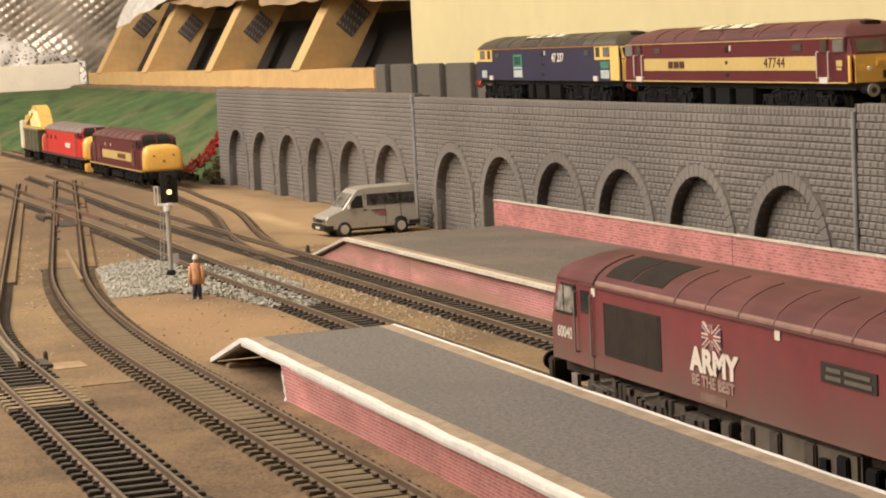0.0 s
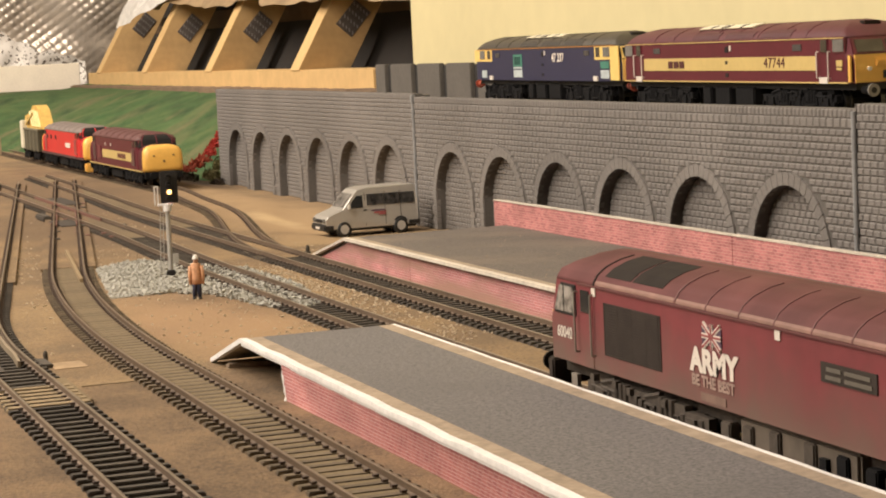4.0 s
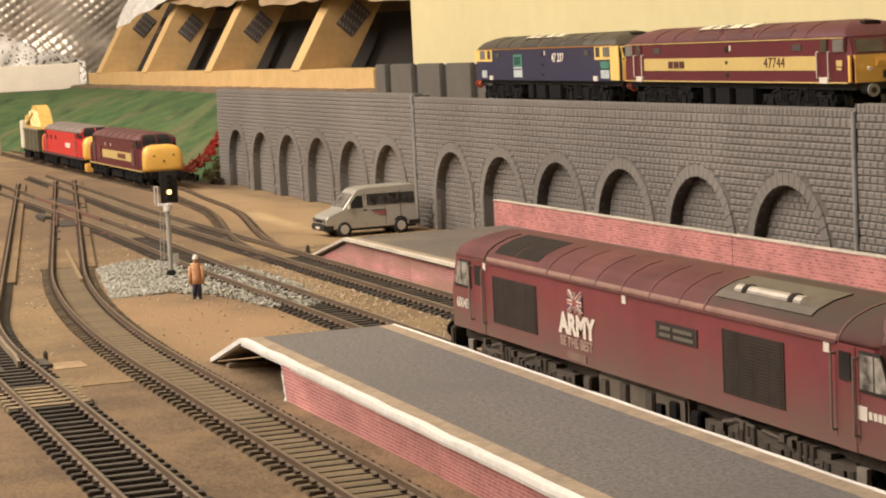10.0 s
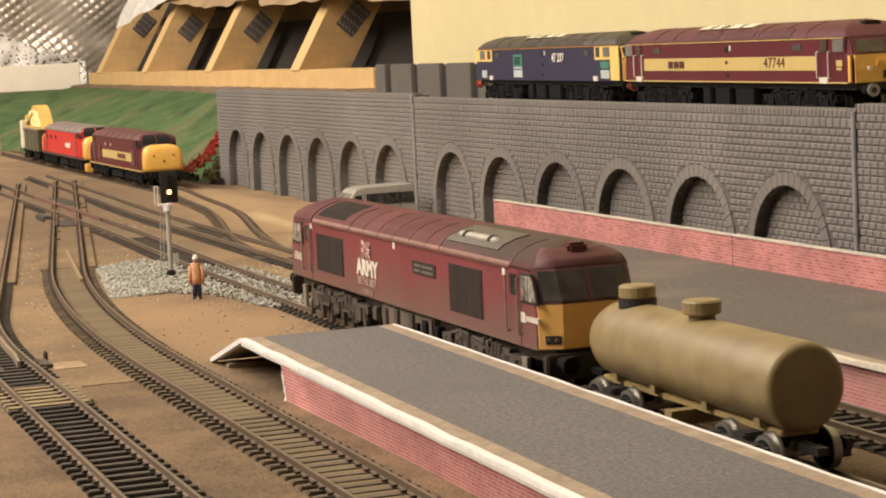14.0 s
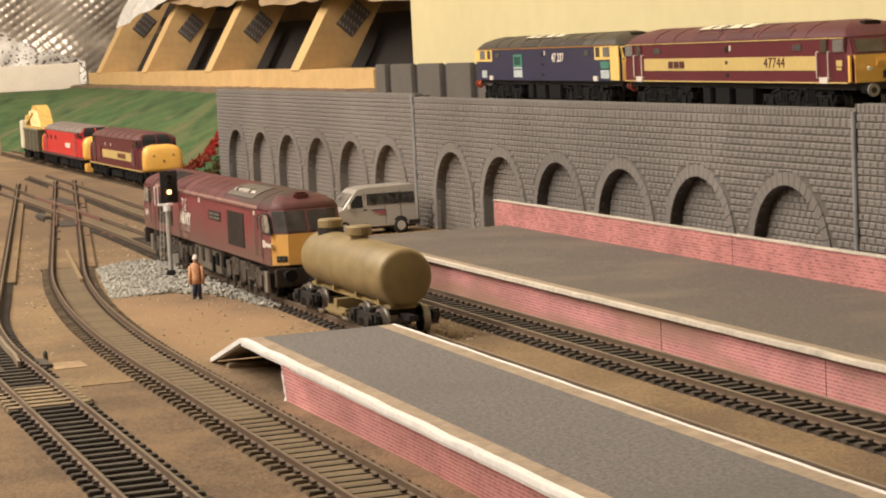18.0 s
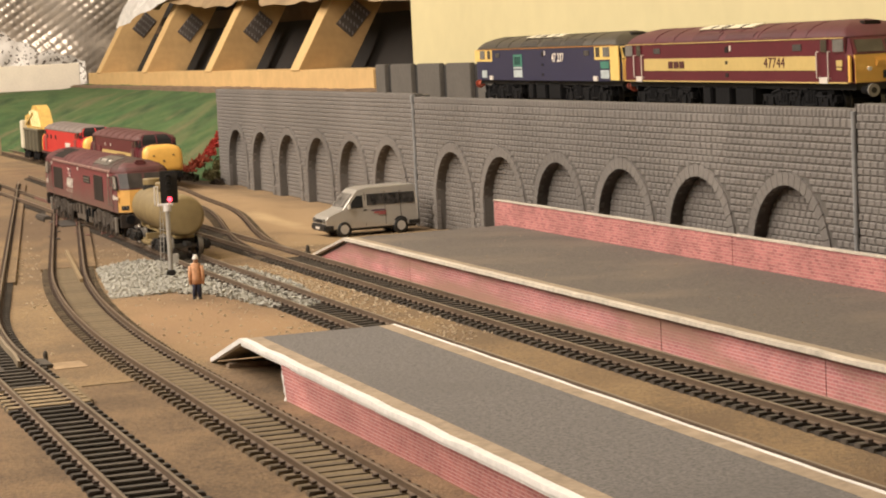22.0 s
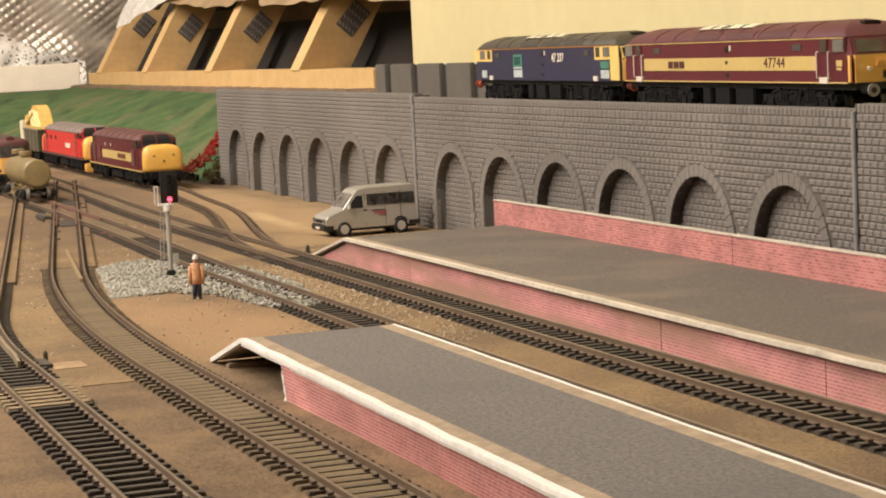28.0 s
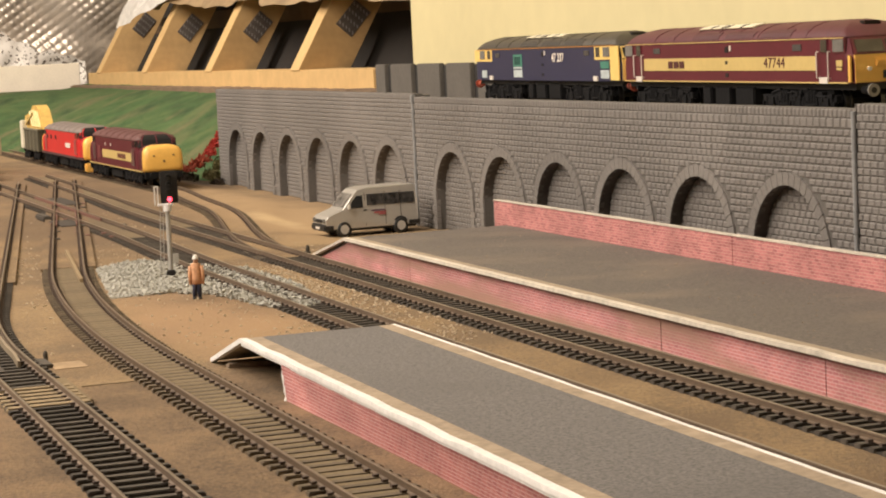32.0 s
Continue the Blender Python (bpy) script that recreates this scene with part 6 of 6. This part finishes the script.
part("head", box(-0.0028, 0.0058, 0.0006, 0.0030, 0.0374, 0.0536, 0.0004), BLACK, sig)
bk = part("side_frame", box(-0.0062, -0.0056, -0.0005, 0.0005, 0.0362, 0.0462, 0.0002), WHITE, sig)
part("side_frame_bar", box(-0.0046, -0.0040, -0.0005, 0.0005, 0.0362, 0.0462, 0.0002), WHITE, bk)
part("side_frame_bar", box(-0.0062, -0.0040, -0.0005, 0.0005, 0.0457, 0.0463), WHITE, bk)
YL = mat("lit_yellow_lens", (1.0, 0.55, 0.18), 0.3, emit=6.0)
RL = mat("lit_red_lens", (1.0, 0.05, 0.08), 0.3, emit=7.0)
LENS = mat("dark_lens", (0.06, 0.065, 0.07), 0.2)
for z, mt in ((0.0394, RL), (0.0430, YL), (0.0466, LENS), (0.0502, LENS)):
    part("lens", turned((0.0015, 0.0007, z), (0.0015, -0.0001, z), ((0, 0.0012), (0.6, 0.0012), (1, 0.0006)), 14), mt, sig)
    bm = bmesh.new()
    strip(bm, [[(0.0015 + rr * math.cos(a), y, z + rr * math.sin(a)) for rr, a in [(0.0015, math.pi * k / 8) for k in range(9)] + [(0.0018, math.pi * (8 - k) / 8) for k in range(9)]] for y in (0.0006, -0.0016)])
    part("hood", bm, BLACK, sig)
# added plate that hides one of two lit lenses to switch the light
shutter = part("shutter", box(-0.0014, 0.0014, -0.0006, -0.0003, -0.0014, 0.0014), BLACK, sig)

# ---- painted figure ----
fig = bmesh.new()
FM = [mat("navy_trousers", (0.03, 0.035, 0.07), 0.8), mat("orange_jacket", (0.74, 0.4, 0.22), 0.75, grain=0.35, scale=900), mat("figure_flesh", (0.5, 0.3, 0.2), 0.7), mat("white_helmet", (0.75, 0.72, 0.66), 0.5), BLACK]
def blob(levels, mi, n=10):
    k0 = len(fig.faces)
    strip(fig, [[(cx + rx * math.cos(2 * math.pi * k / n), cy + ry * math.sin(2 * math.pi * k / n), z) for k in range(n)] for cx, cy, rx, ry, z in levels])
    fig.faces.ensure_lookup_table()
    for fc in fig.faces[k0:]:
        fc.material_index, fc.smooth = mi, True
for sx in (-1, 1):
    blob([(sx * 0.0015, -0.0003, 0.0011, 0.0018, 0.0), (sx * 0.0015, -0.0002, 0.0011, 0.0017, 0.0012)], 4)
    blob([(sx * 0.0014, 0, 0.0011, 0.0012, 0.0011), (sx * 0.0012, 0, 0.0013, 0.0014, 0.005), (sx * 0.0010, 0, 0.0014, 0.0015, 0.0085)], 0)
    blob([(sx * 0.0034, 0, 0.0008, 0.0010, 0.0068), (sx * 0.0036, 0, 0.0010, 0.0011, 0.011), (sx * 0.0030, 0, 0.0011, 0.0012, 0.0155)], 1)
blob([(0, 0, 0.0026, 0.0018, 0.0070), (0, 0, 0.0027, 0.0019, 0.0095), (0, 0, 0.0030, 0.0018, 0.0145), (0, 0, 0.0027, 0.0015, 0.0163), (0, 0, 0.0010, 0.001, 0.0172)], 1)
blob([(0, 0, 0.0009, 0.0009, 0.0166), (0, 0, 0.0014, 0.0015, 0.0178), (0, 0, 0.0014, 0.0015, 0.0188)], 2)
blob([(0, -0.0002, 0.0018, 0.0020, 0.0187), (0, 0, 0.0016, 0.0017, 0.0192), (0, 0, 0.0013, 0.0014, 0.0203), (0, 0, 0.0005, 0.0006, 0.0208)], 3)
fo = mesh_ob("figurine", fig, FM[0], smooth=False)
for mt in FM[1:]:
    fo.data.materials.append(mt)
fo.matrix_basis = pose(0.2123, 0.9222, 0.0030, 0, 0, -15) @ Matrix.Diagonal((0.82, 0.9, 0.98, 1))
tagged(fo, "painted worker figurine in orange jacket and white helmet", "figurine")

# ---- gravel, bushes, scatter ----
GRAVEL = mat("grey_ballast", (0.45, 0.44, 0.385), 0.9, grain=0.35, scale=900, blotch=300)
def chips(name, spots, smin, smax, material, label, category, rg):
    vs, fs = [], []
    base = [(-1, -1, -1), (1, -1, -0.8), (1, 1, -1), (-1, 0.9, -1), (-0.8, -0.9, 0.7), (0.9, -0.7, 0.9), (0.8, 0.8, 0.6), (-0.9, 0.8, 0.9)]
    for x, y, z in spots:
        s = rg.uniform(smin, smax)
        m = Euler((rg.uniform(0, 6), rg.uniform(0, 6), rg.uniform(0, 6))).to_matrix()
        k = len(vs)
        for b in base:
            v = m @ Vector(b)
            vs.append((x + v.x * s * rg.uniform(0.7, 1.2), y + v.y * s * rg.uniform(0.7, 1.2), z + v.z * s * 0.8 + s * 0.5))
        fs += [tuple(k + q for q in f) for f in ((0, 3, 2, 1), (4, 5, 6, 7), (0, 1, 5, 4), (1, 2, 6, 5), (2, 3, 7, 6), (3, 0, 4, 7))]
    me = bpy.data.meshes.new(name)
    me.from_pydata(vs, [], fs)
    me.materials.append(material)
    return tagged(new(name, me), label, category, kind="stuff")
def inside(x, y, poly):
    c = False
    for (x0, y0), (x1, y1) in zip(poly, poly[1:] + poly[:1]):
        if (y0 > y) != (y1 > y) and x < (x1 - x0) * (y - y0) / (y1 - y0) + x0:
            c = not c
    return c
rg = random.Random(9)
PATCH = [(0.1976, 1.09), (0.187, 1.015), (0.179, 0.952), (0.206, 0.953), (0.222, 0.93), (0.2305, 0.866), (0.242, 0.848), (0.2545, 0.86), (0.2635, 0.93), (0.2635, 1.03), (0.240, 1.075), (0.2257, 1.112)]
spots = []
while len(spots) < 6500:
    x, y = rg.uniform(0.175, 0.275), rg.uniform(0.84, 1.12)
    on_track = abs(x - line_a(y)) < 0.0165
    if inside(x, y, PATCH) and math.hypot(x - 0.2224, y - 1.0212) > 0.006 and math.hypot(x - 0.2123, y - 0.9222) > 0.004 and not abs(abs(x - line_a(y)) - 0.00825) < 0.0012 and rg.random() < (0.6 if on_track else 1.0):
        h = 0.0014 if on_track else 0.0018 * min(1.0, max(0.0, (x - 0.183) / 0.03))
        spots.append((x, y, 0.0028 + rg.uniform(0.0, h)))
chips("gravel", spots, 0.0004, 0.00085, GRAVEL, "loose grey ballast chippings round the signal", "gravel", rg)
spots = []
for k in range(2100):
    c = rg.random()
    if c < 0.45:
        x, y = rg.gauss(0.27, 0.018), rg.uniform(0.72, 1.05)
    elif c < 0.7:
        x, y = rg.uniform(0.14, 0.24), rg.uniform(0.76, 1.2)
    else:
        x, y = rg.uniform(0.05, 0.33), rg.uniform(0.78, 1.6)
    if not (0.166 < x < 0.231 and y < 0.735) and not (x > 0.311 and y < 1.085):
        spots.append((x, y, ground_z(x, y) - 0.0001))
for k in range(170):
    spots.append((rg.gauss(0.270, 0.0055), rg.uniform(0.86, 1.03), 0.0030))
chips("pebbles", spots, 0.0002, 0.0006, mat("pale_pebble", (0.52, 0.42, 0.29), 0.9, grain=0.3), "scattered pale crumbs on the baseboard", "pebbles", rg)

spots = []
for k in range(260):
    x, y = rg.uniform(0.322, 0.398), rg.uniform(0.5, 1.0)
    spots.append((x, y, PT - 0.0001))
chips("platform_crumbs", spots, 0.0001, 0.0003, mat("tan_crumb", (0.36, 0.28, 0.2), 0.9, grain=0.3), "pale crumbs scattered on the platform surface", "crumbs", rg)


def bush(name, centre, size, n, material, label, rg):
    vs, fs = [], []
    for k in range(n):
        d = Vector((rg.gauss(0, 1), rg.gauss(0, 1), abs(rg.gauss(0, 0.8))))
        d = d / max(1.0, d.length) * rg.uniform(0.3, 1.0)
        p = Vector(centre) + Vector((d.x * size[0], d.y * size[1], d.z * size[2]))
        m = Euler((rg.uniform(0, 6), rg.uniform(0, 6), rg.uniform(0, 6))).to_matrix()
        s = rg.uniform(0.0008, 0.0017)
        q = len(vs)
        for b in ((-1, 0, 0), (0, -0.6, 0.2), (1, 0, 0), (0, 0.6, 0.2)):
            vs.append(p + m @ Vector(b) * s)
        fs.append((q, q + 1, q + 2, q + 3))
    me = bpy.data.meshes.new(name)
    me.from_pydata(vs, [], fs)
    me.materials.append(material)
    return tagged(new(name, me), label, "bush", "embankment bushes")
RL_ = mat("red_foliage", (0.5, 0.045, 0.03), 0.9, grain=0.4)
ORANGE_L = mat("orange_red_foliage", (0.42, 0.075, 0.035), 0.9, grain=0.5)
OLIVE_L = mat("olive_foliage", (0.13, 0.11, 0.035), 0.9, grain=0.5)
DEEP_L = mat("dark_brown_foliage", (0.06, 0.042, 0.025), 0.9, grain=0.5)


def thicket(spots, material, label):
    """A bush grown along several clumps."""
    made = [bush("bush", c, r, n, material, label, rg) for c, r, n in spots]
    bm = bmesh.new()
    for ob in made:
        bm.from_mesh(ob.data)
        bpy.data.objects.remove(ob)
    me = bpy.data.meshes.new("bush")
    bm.to_mesh(me)
    bm.free()
    me.materials.append(material)
    tagged(new("bush", me), label, "bush", "embankment bushes")


thicket([((0.4415, 1.795, 0.040), (0.004, 0.010, 0.007), 260), ((0.4375, 1.797, 0.032), (0.005, 0.014, 0.009), 420), ((0.4335, 1.80, 0.025), (0.005, 0.016, 0.009), 420)], RL_, "bright red flowering bush climbing beside the wall end")
thicket([((0.4300, 1.81, 0.019), (0.006, 0.02, 0.008), 420), ((0.4255, 1.82, 0.014), (0.006, 0.024, 0.008), 420), ((0.4205, 1.835, 0.010), (0.006, 0.028, 0.007), 420)], ORANGE_L, "orange-red bush trailing down the foot of the bank")
thicket([((0.4385, 1.79, 0.012), (0.006, 0.012, 0.012), 620), ((0.4310, 1.79, 0.004), (0.008, 0.02, 0.011), 700)], OLIVE_L, "olive green bush at the wall foot")
thicket([((0.4240, 1.87, 0.001), (0.010, 0.05, 0.011), 900), ((0.4330, 1.775, 0.0), (0.006, 0.02, 0.006), 400), ((0.4180, 1.93, 0.001), (0.009, 0.09, 0.008), 900)], DEEP_L, "dark brown undergrowth along the foot of the embankment")
st = box(-0.0009, 0.0009, 0, 0.166, 0, 0.0022, 0.0003)
tagged(mesh_ob("wooden_stick", st, mat("dull_stick", (0.3, 0.22, 0.12), 0.8)), "short grey-brown wooden stick lying between the rails", "stick").matrix_basis = pose(0.1775, 1.022, 0.0041, 0, 0, -7.3)
tagged(mesh_ob("bare_patch", box(0.1180, 0.1300, 0.746, 0.7625, 0.0024, 0.0032), mat("bare_wood_patch", (0.4, 0.28, 0.16), 0.8, grain=0.35, blotch=120)), "pale bare wood patch on the baseboard", "wood patch")
tagged(mesh_ob("wooden_post", box(0.3515, 0.3560, 2.548, 2.554, 0.003, 0.0245, 0.0005), mat("beige_post", (0.45, 0.34, 0.22), 0.8)), "short beige wooden post at the embankment foot", "post")
mk = empty("marker_post", pose(0.3128, 1.0865, 0.003), "tiny dark marker post beside the platform ramp", "post")
part("foot", box(-0.0016, 0.0016, -0.0016, 0.0016, -0.0005, 0.001, 0.0003), SLEEPER, mk)
part("stem", turned((0, 0, 0.0005), (0, 0, 0.0046), ((0, 0.001), (0.7, 0.0011), (1, 0.0006)), 10), SLEEPER, mk)
pm = empty("point_lever", pose(0.1182, 0.768, 0.003), "small black point lever beside the near track", "point lever")
part("base", box(-0.0042, 0.0002, -0.016, 0.002, 0.0, 0.0014, 0.0004), SLEEPER, pm)
part("lever", turned((0.0, 0.0, 0.0), (0.0, 0.0, 0.0042), ((0, 0.0009), (0.8, 0.0009), (1, 0.0005)), 10), SLEEPER, pm)


# ---- movement ----
RUN = [(0.0, 0.2789), (5.6, 0.2789), (6.0, 0.2800), (6.5, 0.2838), (7.0, 0.2898), (7.5, 0.2973), (8.0, 0.3066), (8.5, 0.3178), (9.0, 0.3301), (9.5, 0.3450), (10.0, 0.3613), (10.5, 0.3783), (11.0, 0.3978), (11.5, 0.4187), (12.0, 0.4415), (12.5, 0.4660), (13.0, 0.4930), (13.5, 0.5212), (14.0, 0.5512), (14.5, 0.5827), (16.5, 0.7255), (17.0, 0.7654), (17.5, 0.8053), (18.0, 0.8446), (19.0, 0.9350), (20.0, 1.0285), (21.0, 1.1225), (22.0, 1.2105), (23.0, 1.2905), (24.0, 1.3725), (25.0, 1.4603), (26.0, 1.5519), (27.0, 1.6453), (28.0, 1.7376), (29.0, 1.8324), (30.0, 1.9253), (32.0, 2.1150)]


def run(t):
    """Where the train stands at t seconds: a smooth curve through RUN."""
    n = len(RUN)
    k = max(i for i in range(n - 1) if RUN[i][0] <= t or i == 0)
    (t0, a), (t1, b) = RUN[k], RUN[k + 1]
    def slope(i):
        if i == 0 or i == n - 1 or RUN[i][0] <= 5.6:
            return 0.0 if i < 2 else (RUN[i][1] - RUN[i - 1][1]) / (RUN[i][0] - RUN[i - 1][0])
        return (RUN[i + 1][1] - RUN[i - 1][1]) / (RUN[i + 1][0] - RUN[i - 1][0])
    h, u = t1 - t0, min(1.0, max(0.0, (t - t0) / (t1 - t0)))
    return a * (1 + 2 * u) * (1 - u) ** 2 + h * slope(k) * u * (1 - u) ** 2 + b * u * u * (3 - 2 * u) - h * slope(k + 1) * u * u * (1 - u)


def on_line(y, c):
    """Pose of a vehicle whose own origin is at y and whose middle is c further along."""
    p, q = line_a(y + c - 0.06), line_a(y + c + 0.06)
    yaw = math.atan2(q - p, 0.12)
    mid = line_a(y + c)
    return pose(mid - c * math.sin(yaw), y + c - c * math.cos(yaw), 0.0066, 0, 0, -math.degrees(yaw))


def motions():
    ts = [0.0, 5.6] + [5.7 + 0.3 * k for k in range(88)] 
    ts = [t for t in ts if t < 31.99] + [32.0]
    walk(loco, [(t, on_line(run(t), 0.131)) for t in ts])
    walk(wag, [(t, on_line(run(t), -0.065)) for t in ts])
    for wheels in (LOCO_WHEELS, WAG_WHEELS):
        for w in wheels:
            x, y, z = w.matrix_basis.translation
            rows, turn = [], 0.0
            tw = [0.0, 5.6] + [5.7 + 0.1 * k for k in range(263)] + [32.0]
            for t in tw:
                rows.append((t, pose(x, y, z, -math.degrees((run(t) - run(0.0)) / z))))
            walk(w, rows)
    # the added plate rises from the red lens to the yellow as the train passes
    walk(shutter, [(0.0, pose(0.0015, 0, 0.0394)), (19.03, pose(0.0015, 0, 0.0394)), (19.15, pose(0.0015, 0, 0.0430)), (32.0, pose(0.0015, 0, 0.0430))])


motions()
